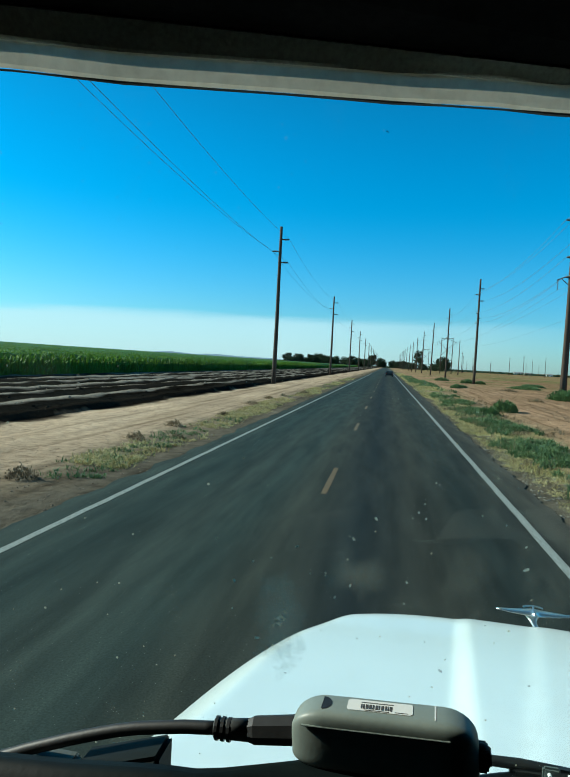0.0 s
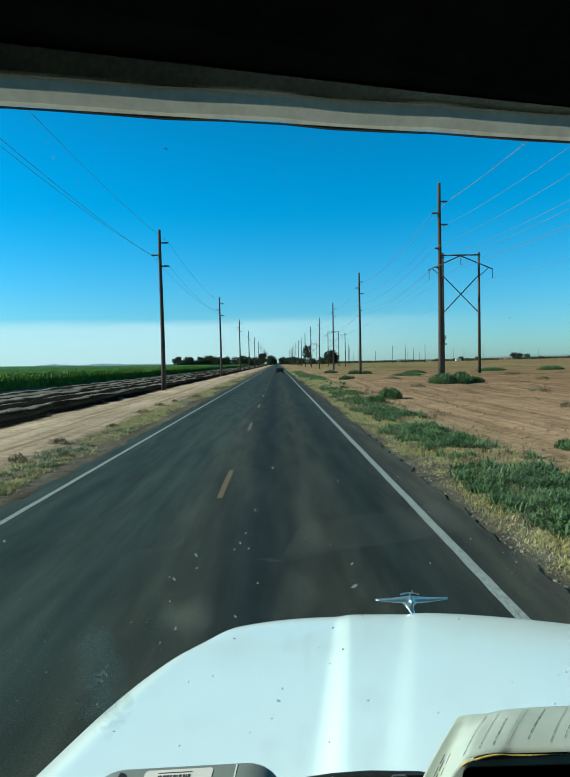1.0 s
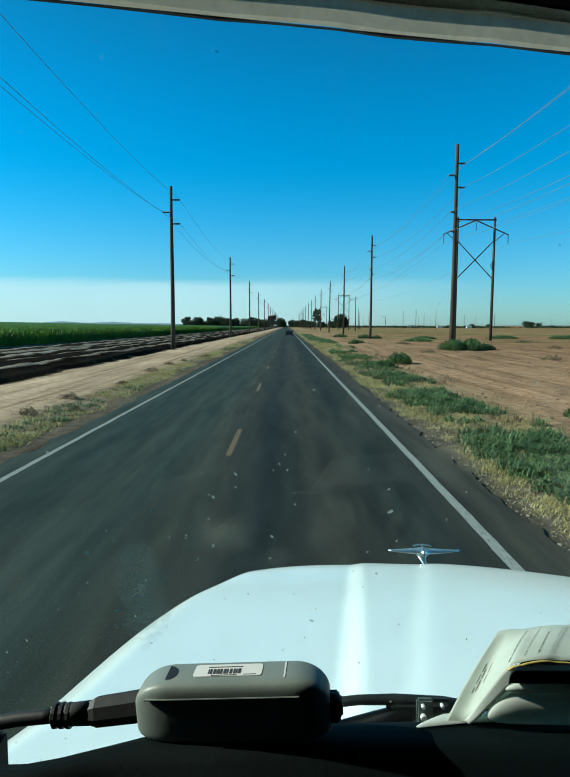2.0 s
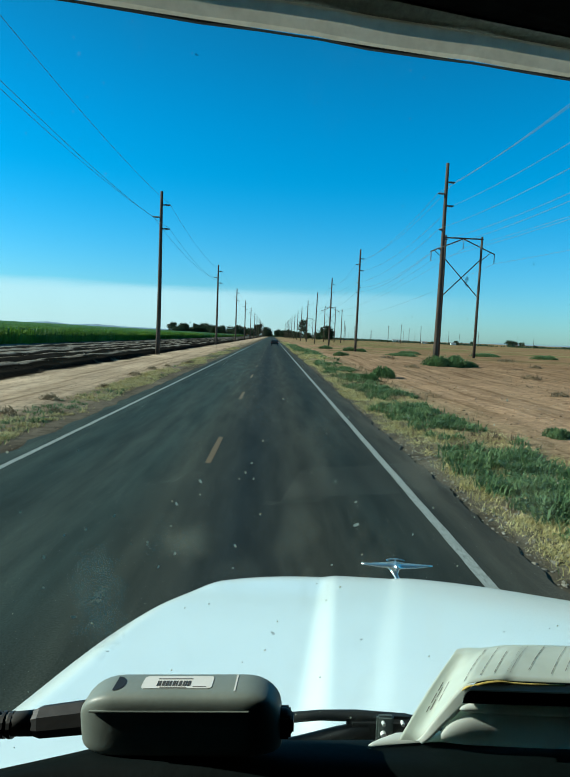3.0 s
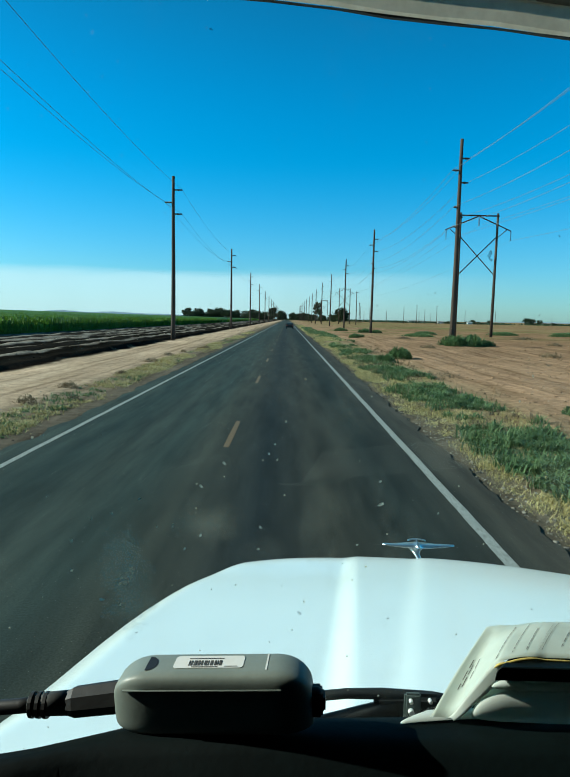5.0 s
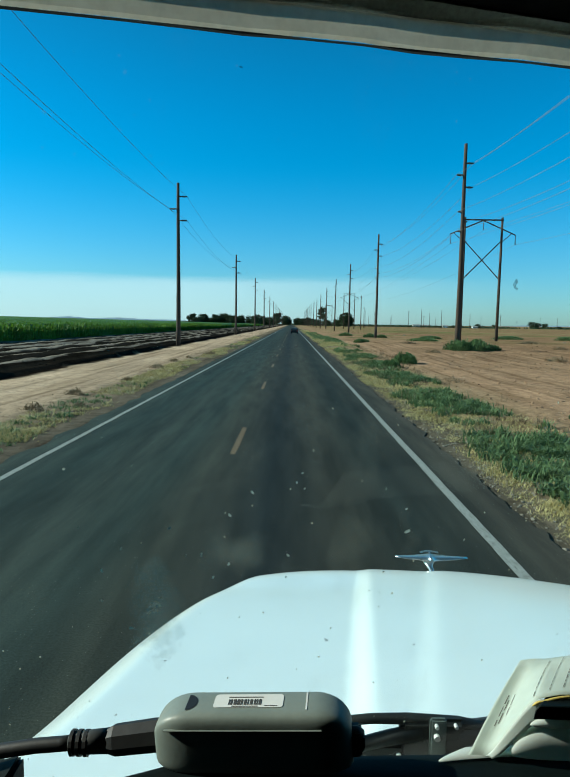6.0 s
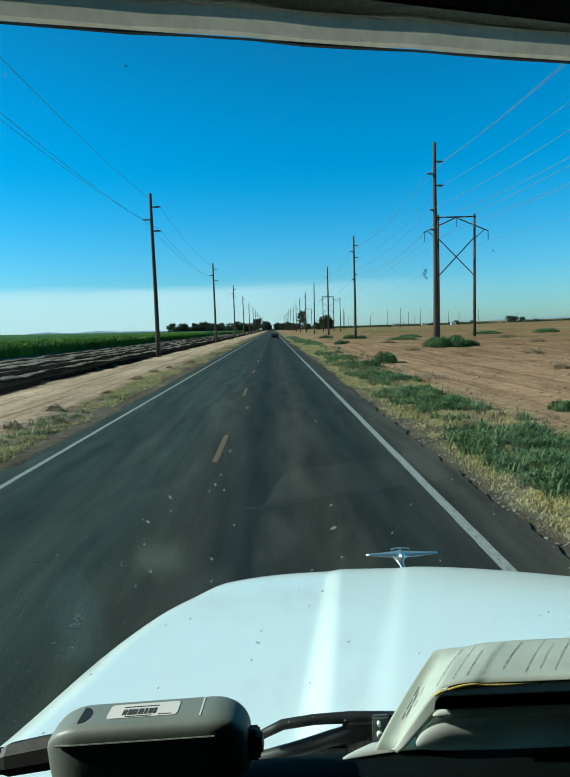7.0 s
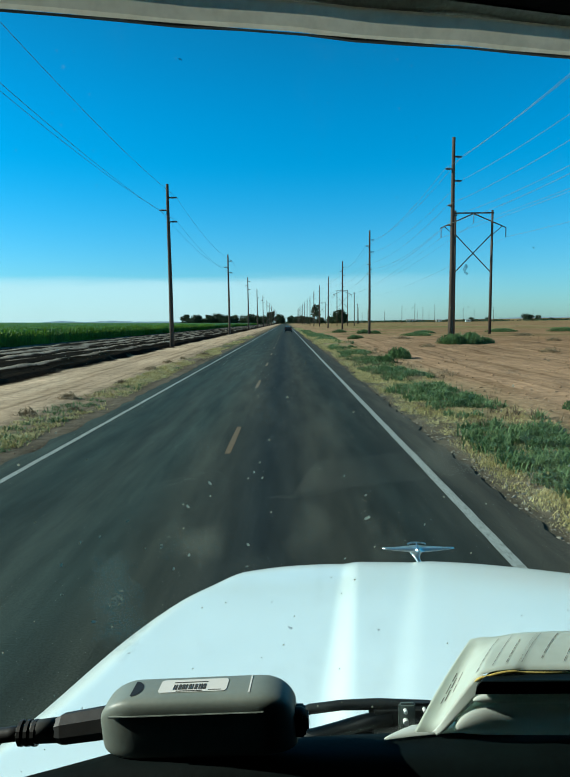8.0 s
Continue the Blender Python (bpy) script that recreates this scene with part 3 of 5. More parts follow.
def build_road():
    ys = np.concatenate([np.arange(-30, 3, 1.5), np.arange(3, 45, 0.16), np.arange(45, 130, 0.9), np.arange(130, 1500, 20)])
    left = ROAD_LEFT + 0.10 * wavy(ys * 0, ys, 1.9, 51) + 0.06 * wavy(ys * 0, ys, 6.5, 52)
    right = ROAD_RIGHT + 0.09 * wavy(ys * 0, ys, 1.4, 53) + 0.06 * wavy(ys * 0, ys, 7.5, 54) + 0.035 * wavy(ys * 0, ys, 15.0, 55)
    verts, faces = [], []
    for y, a, b in zip(ys, left, right):
        verts += [(a - 0.05, y, -0.11), (a, y, -0.012), (a + 0.25, y, 0.0), (-1.0, y, 0.0), (b - 0.25, y, 0.0), (b, y, -0.014), (b + 0.012, y, -0.13)]
    for k in range(len(ys) - 1):
        for c in range(6):
            i = k * 7 + c
            faces.append((i, i + 1, i + 8, i + 7))
    road = solid("road", verts, faces, ASPHALT)
    tagged(road, "straight two-lane asphalt road with worn wheel paths and a broken edge", "road", kind="structure")
    for name, x, w, seed in (("edge_line", LINE_L, 0.115, 61), ("edge_line", LINE_R, 0.14, 62)):
        yl = np.concatenate([np.arange(-30, 3, 3.0), np.arange(3, 45, 0.35), np.arange(45, 1500, 9)])
        e = 0.008 * wavy(yl * 0, yl, 5.0, seed)
        v, f = [], []
        for y, d in zip(yl, e):
            v += [(x - w / 2 + d, y, 0.004), (x + w / 2 + d, y, 0.004)]
        f = [(2 * k, 2 * k + 1, 2 * k + 3, 2 * k + 2) for k in range(len(yl) - 1)]
        tagged(solid(name, v, f, LINE_WHITE, road), "worn white edge line")
    v = [(-0.055, 0, 0), (0.05, 0, 0), (0.06, 0.9, 0), (0.055, 3.1, 0), (-0.05, 3.15, 0), (-0.06, 1.4, 0)]
    first = solid("center_dash", v, [(0, 1, 2, 3, 4, 5)], LINE_YELLOW, road)
    first.location = (LINE_C, -12.4, 0.004)
    tagged(first, "worn yellow dash")
    for k in range(1, 60):
        d = first.copy()
        scene.collection.objects.link(d)
        d.location = (LINE_C, -12.4 + 12.2 * k, 0.004)


build_road()


# ---- far distance ----
def build_ridges():
    for name, x0, x1, y, top, seed, label in (("far_ridge", -1900, -620, 4200, 34, 71, "low blue-grey mountain ridge on the horizon"),
                                              ("far_mesa", 1150, 3300, 4100, 40, 72, "low pale mesa on the horizon")):
        xs = np.linspace(x0, x1, 90)
        u = (xs - x0) / (x1 - x0)
        hs = top * np.sin(np.pi * u) ** 0.35 * (0.62 + 0.30 * wavy(xs, xs * 0, 0.008, seed) + 0.08 * wavy(xs, xs * 0, 0.05, seed + 5))
        v, f = [], []
        for x, h in zip(xs, hs):
            v += [(x, y - 250, -3), (x, y, max(h, 0.0)), (x, y + 300, -3)]
        for k in range(len(xs) - 1):
            for c in range(2):
                i = 3 * k + c
                f.append((i, i + 3, i + 4, i + 1))
        tagged(solid(name, v, f, HAZY_ROCK), label, "mountain", kind="structure")


build_ridges()


def tree(height, width, seed, lean=0.0, bare=0.14, clumps=60, leaves=40):
    """A tree: tapered trunk with limbs, and a crown of many small leaf clumps with gaps."""
    r = np.random.default_rng(seed)
    t = new("tree")
    pts = [(lean * k * k * height * 0.1, 0.15 * math.sin(k * 2.1), height * 0.62 * k) for k in np.linspace(0, 1, 6)]
    rad = [0.05 * height * 0.55 * (1 - 0.75 * k) for k in np.linspace(0, 1, 6)]
    v, f = tube(pts, rad, 7)
    for k in range(7):
        a, z0 = r.uniform(0, 6.28), height * r.uniform(bare, 0.55)
        reach = width * r.uniform(0.22, 0.42)
        b = [(0, 0, z0), (reach * 0.5 * math.cos(a), reach * 0.5 * math.sin(a), z0 + height * 0.12),
             (reach * math.cos(a), reach * math.sin(a), z0 + height * r.uniform(0.18, 0.3))]
        lv, lf = tube(b, [0.09, 0.06, 0.02], 5)
        o = len(v)
        v += lv
        f += [tuple(i + o for i in q) for q in lf]
    solid("trunk", v, f, BARK, t)
    centre = np.zeros((clumps, 3))
    for k in range(clumps):
        z = r.uniform(bare, 0.97)
        girth = math.sqrt(max(0.05, 1 - ((z - 0.55) / 0.52) ** 2))
        a, d = r.uniform(0, 6.28), math.sqrt(r.uniform(0.02, 1)) * girth * width / 2
        centre[k] = (d * math.cos(a), d * math.sin(a), z * height)
    size = r.uniform(0.5, 1.0, clumps) * width * 0.13
    base = np.repeat(centre, leaves, 0) + r.normal(0, 1, (clumps * leaves, 3)) * np.repeat(size, leaves)[:, None] * (0.7, 0.7, 0.5)
    n = len(base)
    bv, bf = blades(base, r.uniform(0, 6.28, n), r.uniform(0.5, 1.1, n) * height / 11, r.uniform(0.45, 0.8, n) * height / 11, r.uniform(0.2, 1.0, n))
    solid("crown", bv.tolist(), bf, LEAF_DARK, t)
    return t


TREE_KINDS = [tree(12, 13, 101), tree(10, 15, 102), tree(13, 9, 103, bare=0.2), tree(16, 6.5, 104, 0.9, 0.22, 26, 16), tree(7, 10, 105, bare=0.05)]


def place_trees():
    """The grove rows at the road's end, on both sides, and lone trees on the plain."""
    r = np.random.default_rng(5)
    spots = []
    for k in range(16):
        y = 600 + 26 * k + r.uniform(-6, 6)
        spots.append((-95 + 2.1 * k * 1.9 + r.uniform(-3, 3), y, int(r.integers(0, 3)), r.uniform(0.45, 0.8)))
    for k in range(15):
        spots.append((-104 + 5.8 * k + r.uniform(-2, 2), 640 + r.uniform(0, 40), int(r.integers(0, 2)), r.uniform(0.55, 0.92)))
    spots += [(-19, 840, 2, 1.25), (-9, 1010, 0, 1.2), (9, 1050, 0, 1.0), (20, 1040, 1, 1.1), (32, 980, 1, 1.0), (-30, 980, 1, 1.0),
              (35, 760, 3, 1.35), (39, 790, 3, 1.5), (30, 800, 4, 1.1), (46, 800, 4, 1.0), (55, 640, 0, 1.15), (58, 655, 1, 0.95), (52, 700, 4, 1.0),
              (70, 820, 4, 0.9), (24, 900, 0, 0.9), (50, 930, 1, 0.8), (-45, 960, 0, 1.0)]
    for k in range(26):
        spots.append((-62 + 6.0 * k + r.uniform(-3, 3), 940 + r.uniform(0, 110), int(r.integers(0, 3)), r.uniform(0.55, 0.95)))
    spots += [(612, 1590, 1, 1.5), (628, 1600, 4, 1.8), (642, 1585, 1, 1.1)]
    for k in range(26):
        spots.append((60 + 640 * r.random(), r.uniform(1150, 1500), 4 if r.random() < 0.7 else 1, r.uniform(0.3, 0.8)))
    used = set()
    for x, y, kind, s in spots:
        z = float(terrain(x, y)) - 0.1
        m = Matrix.LocRotScale((x, y, z), Euler((0, 0, r.uniform(0, 6.28))), None)
        if kind in used:
            ob = TREE_KINDS[kind]
            ob = copy_thing(ob, m)
        else:
            ob = TREE_KINDS[kind]
            ob.matrix_basis = m
            used.add(kind)
        ob.scale = (s, s, s)
        label = "tall thin tree with a high ragged crown" if kind == 3 else ("low dark bushy tree far out on the plain" if kind == 4 else "dark green round-crowned tree in a grove by the road")
        tagged(ob, label, "tree", "trees on the horizon")


place_trees()


def far_building(x, y, w, d, h, label):
    b = new("farm_building")
    b.location = (x, y, float(terrain(x, y)))
    part("wall", box(-w / 2, w / 2, -d / 2, d / 2, -0.4, h), PLASTER, b)
    e = 0.5
    v = [(-w / 2 - e, -d / 2 - e, h + 0.01), (w / 2 + e, -d / 2 - e, h + 0.01), (w / 2 + e, d / 2 + e, h + 0.01), (-w / 2 - e, d / 2 + e, h + 0.01),
         (-w / 2 - e, 0, h + d * 0.22), (w / 2 + e, 0, h + d * 0.22)]
    solid("roof", v, [(0, 1, 5, 4), (2, 3, 4, 5), (0, 4, 3), (1, 2, 5), (3, 2, 1, 0)], ROOF, b)
    for k in range(3):
        cx = -w / 2 + w * (k + 0.5) / 3
        part("window", box(cx - 0.7, cx + 0.7, -d / 2 - 0.04, -d / 2 + 0.02, h * 0.35, h * 0.72), CAR_GLASS, b)
    tagged(b, label, "building", "farm buildings on the horizon")


for bx, by, bw, bd, bh in ((236, 1180, 15, 9, 3.6), (254, 1190, 11, 8, 3.2), (291, 1185, 10, 8, 3.0), (348, 1190, 9, 7, 2.8)):
    far_building(bx, by, bw, bd, bh, "low white farm building far off on the plain")


def horizon_scrub():
    """A broken line of low scrub and hedges along the horizon."""
    r = np.random.default_rng(23)
    n = 15000
    x = np.concatenate([r.uniform(45, 760, n), r.uniform(-60, 60, 1200)])
    y = r.uniform(1120, 1420, len(x))
    keep = wavy(x, y * 0.3, 0.035, 24) + r.normal(0, 0.3, len(x)) > 0.05
    x, y = x[keep], y[keep]
    base = np.stack([x, y, terrain(x, y) - 0.2], 1)
    m = len(x)
    v, f = blades(base, r.uniform(0, 6.28, m), r.uniform(1.0, 5.6, m), r.uniform(1.2, 3.4, m), r.uniform(0.1, 0.6, m))
    tagged(solid("horizon_scrub", v.tolist(), f, LEAF_DARK), "dark scrub line along the horizon", "scrub", kind="stuff")


horizon_scrub()


# ---- power lines ----
def utility_pole(height, arms, lean):
    """A wooden pole with short steel arms: (below the top, side, reach). Returns the pole and its wire points."""
    p = new("utility_pole")
    pts, rad = [], []
    for k in np.linspace(0, 1, 9):
        pts.append((lean * k * height * 0.01 + 0.03 * math.sin(k * 5), 0, -0.5 + (height + 0.5) * k))
        rad.append(0.255 - 0.105 * k)
    v, f = tube(pts, rad, 12)
    solid("shaft", v, f, POLE_WOOD, p, True)
    for below, side, reach in arms:
        z = height - below
        x0 = lean * 0.01 * z
        bm = rod((x0, 0, z), (x0 + side * reach * 0.42, 0, z), 0.085, 0.070, 8)
        arm = part("arm", bm, ARM_WOOD, p)
        bm = bmesh.new()
        for k in range(6):
            xa = x0 + side * reach * (0.42 + 0.09 * k)
            rod((xa, 0, z), (xa + side * reach * 0.07, 0, z), 0.125 - 0.006 * k, 0.085 - 0.004 * k, 8, bm)
        rod((x0 + side * reach * 0.42, 0, z), (x0 + side * reach, 0, z), 0.042, 0.042, 6, bm)
        part("insulator", bm, INSULATOR, arm)
    return p


LEFT_ARMS = [(1.4, 1, 0.95), (2.7, -1, 0.95), (3.9, 1, 0.95)]
RIGHT_ARMS = [(1.75, 1, 0.8), (2.85, -1, 0.8), (3.95, 1, 0.8), (6.2, -1, 0.5), (7.1, 1, 0.45), (8.0, -1, 0.5)]
LEFT_X, LEFT_H, LEFT_Y = -12.25, 17.3, [-1.1 + 69.0 * k for k in range(-2, 13)]
RIGHT_X, RIGHT_H, RIGHT_Y = 16.0, 19.2, [60.0 + 58.0 * k for k in range(-2, 14)]


def pole_row(x, height, ys, arms, leans, label, seed):
    r = np.random.default_rng(seed)
    first, tops = None, []
    for k, y in enumerate(ys):
        z = float(terrain(x, y)) - 0.02
        m = pose(x + r.uniform(-0.12, 0.12), y, z, r.uniform(-0.5, 0.5), leans[k % len(leans)], r.uniform(-3, 3))
        if first is None:
            first = utility_pole(height, arms, 0.0)
            first.matrix_basis = m
            ob = first
        else:
            ob = copy_thing(first, m)
        tagged(ob, label, "utility pole", "utility poles along the road")
        tops.append(m)
    for below, side, reach in arms:
        pts = []
        for a, b in zip(tops[:-1], tops[1:]):
            pa, pb = a @ Vector((side * reach * 0.95, 0, height - below + 0.06)), b @ Vector((side * reach * 0.95, 0, height - below + 0.06))
            near = min(pa.y, pb.y) < 160
            for u in np.linspace(0, 1, 17 if near else 7)[:-1]:
                q = pa.lerp(pb, u)
                q.z -= 1.15 * 4 * u * (1 - u)
                pts.append(q)
        v, f = tube(pts, 0.012, 5)
        ob = solid("power_cable", v, f, WIRE)
        tagged(ob, "thin overhead power cable strung from pole to pole", "power cable", "overhead cables")


pole_row(LEFT_X, LEFT_H, LEFT_Y, LEFT_ARMS, [0.0, 0.15, -0.2, 0.1], "tall brown wooden utility pole with three arms, on a bank", 81)
pole_row(RIGHT_X, RIGHT_H, RIGHT_Y, RIGHT_ARMS, [0.3, 0.9, 0.2, 0.1], "tall brown wooden utility pole with six arms beside a field", 82)


def plain_poles():
    """Bare poles of another line, far over the plain."""
    spots = [(35, 317), (41, 452), (112, 600), (113, 545), (134, 560), (60, 520), (152, 690), (170, 640), (95, 720), (205, 720), (230, 690), (75, 640), (260, 860), (300, 900), (345, 870), (390, 920), (190, 900), (140, 880), (440, 900), (118, 960), (84, 900), (160, 1010), (230, 1000)]
    first = None
    for x, y in spots:
        m = pose(x, y, float(terrain(x, y)))
        if first is None:
            first = utility_pole(17.0, [(0.8, 1, 0.9), (0.8, -1, 0.9)], 0.0)
            first.matrix_basis = m
            ob = first
        else:
            ob = copy_thing(first, m)
        tagged(ob, "thin wooden utility pole far out on the plain", "utility pole", "poles on the plain")


plain_poles()


def h_frame():
    """A two-legged wooden transmission frame with crossed braces and hung insulators."""
    t = new("transmission_tower")
    half, h = 2.95, 19.6
    for sx in (-half, half):
        v, f = tube([(sx, 0, -0.6), (sx, 0, h * 0.5), (sx, 0, h)], [0.25, 0.21, 0.17], 10)
        solid("leg", v, f, POLE_WOOD, t, True)
    part("top_beam", box(-half - 0.2, half + 0.2, -0.24, -0.14, h - 0.55, h - 0.33, 0.01), POLE_WOOD, t)
    for s in (-1, 1):
        part("outrigger", rod((s * 0.1, 0.2, h - 0.5), (s * (half + 2.3), 0.2, h - 2.7), 0.10, 0.09, 8), POLE_WOOD, t)
        part("strut", rod((s * (half + 1.6), 0.2, h - 2.5), (s * half, 0.2, h - 3.9), 0.06, 0.06, 8), POLE_WOOD, t)
        part("cross_brace", rod((s * half, -0.2 * s, h - 3.6), (-s * half, -0.2 * s, h - 9.7), 0.085, 0.085, 8), POLE_WOOD, t)
    for x, z in ((0, h - 0.6), (-half - 2.2, h - 2.8), (half + 2.2, h - 2.8)):
        bm = bmesh.new()
        for k in range(9):
            rod((x, 0, z - 0.16 * k), (x, 0, z - 0.16 * k - 0.10), 0.045, 0.12, 8, bm)
        part("insulator_string", bm, INSULATOR, t)
    return t


frame_rows = [(30.2, 101.0), (31.5, 345.0), (33.0, 560.0), (36.0, 760.0)]
first_frame = h_frame()
for k, (fx, fy) in enumerate(frame_rows):
    fm = pose(fx, fy, float(terrain(fx, fy)), 0, 0.0, 0)
    if k == 0:
        first_frame.matrix_basis = fm
        fob = first_frame
    else:
        fob = copy_thing(first_frame, fm)
    tagged(fob, "two-legged wooden transmission frame with crossed braces in a field", "transmission tower", "transmission frames")
for fx, drop in ((0.0, 2.0), (-5.15, 4.2), (5.15, 4.2)):
    cp = []
    stops = [(29.5, -120.0)] + frame_rows
    for (ax, ay), (bx, by) in zip(stops[:-1], stops[1:]):
        za, zb = float(terrain(ax, ay)) + 19.6 - drop, float(terrain(bx, by)) + 19.6 - drop
        for u in np.linspace(0, 1, 25)[:-1]:
            cp.append((ax + fx + (bx - ax) * u, ay + (by - ay) * u, za + (zb - za) * u - 3.2 * 4 * u * (1 - u)))
    cv, cf = tube(cp, 0.016, 5)
    tagged(solid("transmission_cable", cv, cf, WIRE), "thin overhead transmission cable hung between wooden frames", "power cable", "overhead cables")


# ---- crops and wild growth ----
def grow(name, spots, per, spread, length, width, lean, material, label, category, droop=0.35):
    """One bed of plants: per blades at each spot."""
    n = len(spots) * per
    base = np.repeat(spots, per, 0).astype(float)
    size = np.repeat(rng.uniform(0.55, 1.15, len(spots)), per)
    base[:, :2] += rng.normal(0, spread, (n, 2)) * size[:, None]
    base[:, 2] = terrain(base[:, 0], base[:, 1]) - 0.02
    v, f = blades(base, rng.uniform(0, 6.28, n), rng.uniform(*length, n) * size, rng.uniform(*width, n), rng.uniform(*lean, n), droop)
    return tagged(solid(name, v.tolist(), f, material), label, category, kind="stuff")


def build_corn():
    x_edge = -27.2
    # front rows, plant by plant: stalk blades low and arching leaves above
    rows = []
    for k in range(9):
        y = np.arange(24, 240, 0.33 if k < 5 else 0.5)
        rows.append(np.stack([np.full(len(y), x_edge - 0.76 * k) + rng.normal(0, 0.06, len(y)), y + rng.uniform(-0.1, 0.1, len(y)), np.zeros(len(y))], 1))
    spots = np.concatenate(rows)
    n = len(spots)
    high = 1.78 * (1 + 0.05 * wavy(spots[:, 0], spots[:, 1], 0.4, 91)) * rng.uniform(0.92, 1.06, n)
    verts, faces = [], []
    total = 0
    ground_z = terrain(spots[:, 0], spots[:, 1])
    for level in (0.0, 0.10, 0.20, 0.31, 0.42, 0.53, 0.63, 0.72, 0.80, 0.86):
        base = spots.copy()
        base[:, 2] = ground_z + high * level
        v, f = blades(base, rng.uniform(0, 6.28, n), high * rng.uniform(0.20, 0.34, n), rng.uniform(0.06, 0.11, n), rng.uniform(0.4, 1.3, n), 0.2)
        verts += v.tolist()
        faces += [tuple(i + total for i in q) for q in f]
        total += len(v)
    base = spots.copy()
    base[:, 2] = ground_z
    v, f = blades(base, rng.uniform(0, 6.28, n), high, np.full(n, 0.05), rng.uniform(0.0, 0.06, n), 0.1)
    verts += v.tolist()
    faces += [tuple(i + total for i in q) for q in f]
    tagged(solid("corn_edge", verts, faces, CORN), "tall green corn plants along the field's edge", "corn", kind="stuff")
    # the closed canopy behind, and its far edges
    xs = np.concatenate([np.arange(x_edge - 0.5, -60, -0.7), np.arange(-60, -160, -4.0), np.arange(-160, -1400, -60.0)])
    ys = np.concatenate([np.arange(20, 110, 0.7), np.arange(110, 260, 3.0), np.arange(260, 585, 12.0)])
    gx, gy = np.meshgrid(xs, ys, indexing="ij")
    gz = terrain(gx, gy) + 1.74 + 0.07 * wavy(gx, gy, 2.2, 92) + rng.normal(0, 0.045, gx.shape)
    gz[0, :] -= 0.35
    top = np.stack([gx, gy, gz], -1).reshape(-1, 3)
    i, j = np.meshgrid(np.arange(len(xs) - 1), np.arange(len(ys) - 1), indexing="ij")
    a = (i * len(ys) + j).ravel()
    tf = np.stack([a, a + 1, a + len(ys) + 1, a + len(ys)], 1).tolist()
    v = top.tolist()
    o = len(v)
    for k in range(len(ys)):
        v.append((xs[0], ys[k], float(terrain(xs[0], ys[k]))))
    for k in range(len(ys) - 1):
        tf.append((k, o + k, o + k + 1, k + 1))
    o2 = len(v)
    for k in range(len(xs)):
        v.append((xs[k], ys[0], float(terrain(xs[k], ys[0]))))
    for k in range(len(xs) - 1):
        tf.append((k * len(ys), (k + 1) * len(ys), o2 + k + 1, o2 + k))
    tagged(solid("corn_canopy", v, tf, CORN), "dense green corn field top reaching to the horizon", "corn", kind="stuff")
    # leaf tips over the canopy
    m = 26000
    sx = x_edge - 1.6 - rng.exponential(28, m)
    sy = 24 + rng.exponential(90, m)
    keep = sy < 560
    sx, sy = sx[keep], sy[keep]
    base = np.stack([sx, sy, terrain(sx, sy) + 1.58], 1)
    n = len(base)
    v, f = blades(base, rng.uniform(0, 6.28, n), rng.uniform(0.20, 0.48, n), rng.uniform(0.08, 0.2, n), rng.uniform(0.5, 1.4, n), 0.2)
    tagged(solid("corn_leaf_tips", v.tolist(), f, CORN), "loose corn leaf tips over the field", "corn", kind="stuff")
    # the far half of the field along the road
    y = np.arange(240, 600, 1.0)
    s2 = np.stack([np.full(len(y), x_edge - 1.0), y, np.zeros(len(y))], 1)
    s2 = np.concatenate([s2 + (rng.normal(0, 0.6), 0.4 * k, 0) for k in range(4)])
    n = len(s2) * 4
    base = np.repeat(s2, 4, 0)
    base[:, :2] += rng.normal(0, 0.5, (n, 2))
    base[:, 2] = terrain(base[:, 0], base[:, 1])
    v, f = blades(base, rng.uniform(0, 6.28, n), rng.uniform(1.4, 1.9, n), rng.uniform(0.25, 0.5, n), rng.uniform(0.05, 0.4, n), 0.2)
    tagged(solid("corn_far_edge", v.tolist(), f, CORN), "far green corn plants along the field's edge", "corn", kind="stuff")


build_corn()


def along(y0, y1, count, x0, x1, wander, seed):
    y = y0 + (y1 - y0) * rng.uniform(0, 1, count) ** 1.35
    x = rng.uniform(x0, x1, count) + wander * wavy(y * 0, y, 0.35, seed)
    return np.stack([x, y, np.zeros(count)], 1)


def patchy(spots, scale, seed, level):
    return spots[wavy(spots[:, 0], spots[:, 1], scale, seed) + rng.normal(0, 0.25, len(spots)) > level]


grow("verge_weeds", patchy(along(6, 60, 1900, 4.3, 6.6, 0.6, 201), 1.3, 202, 0.0), 44, 0.10, (0.07, 0.38), (0.018, 0.045), (0.15, 1.15), WEED,
     "leafy green roadside weeds in a ragged row", "weeds")
grow("verge_weeds_far", patchy(along(60, 190, 1700, 4.3, 7.0, 0.5, 203), 0.55, 204, 0.1), 16, 0.16, (0.2, 0.5), (0.04, 0.09), (0.15, 0.9), WEED,
     "green roadside weeds farther down the verge", "weeds")
grow("dry_grass", patchy(along(5, 70, 5600, 3.65, 5.6, 0.35, 205), 1.3, 231, -0.28), 24, 0.12, (0.03, 0.16), (0.006, 0.014), (0.3, 1.3), STRAW,
     "short straw-yellow dry grass beside the asphalt", "grass")
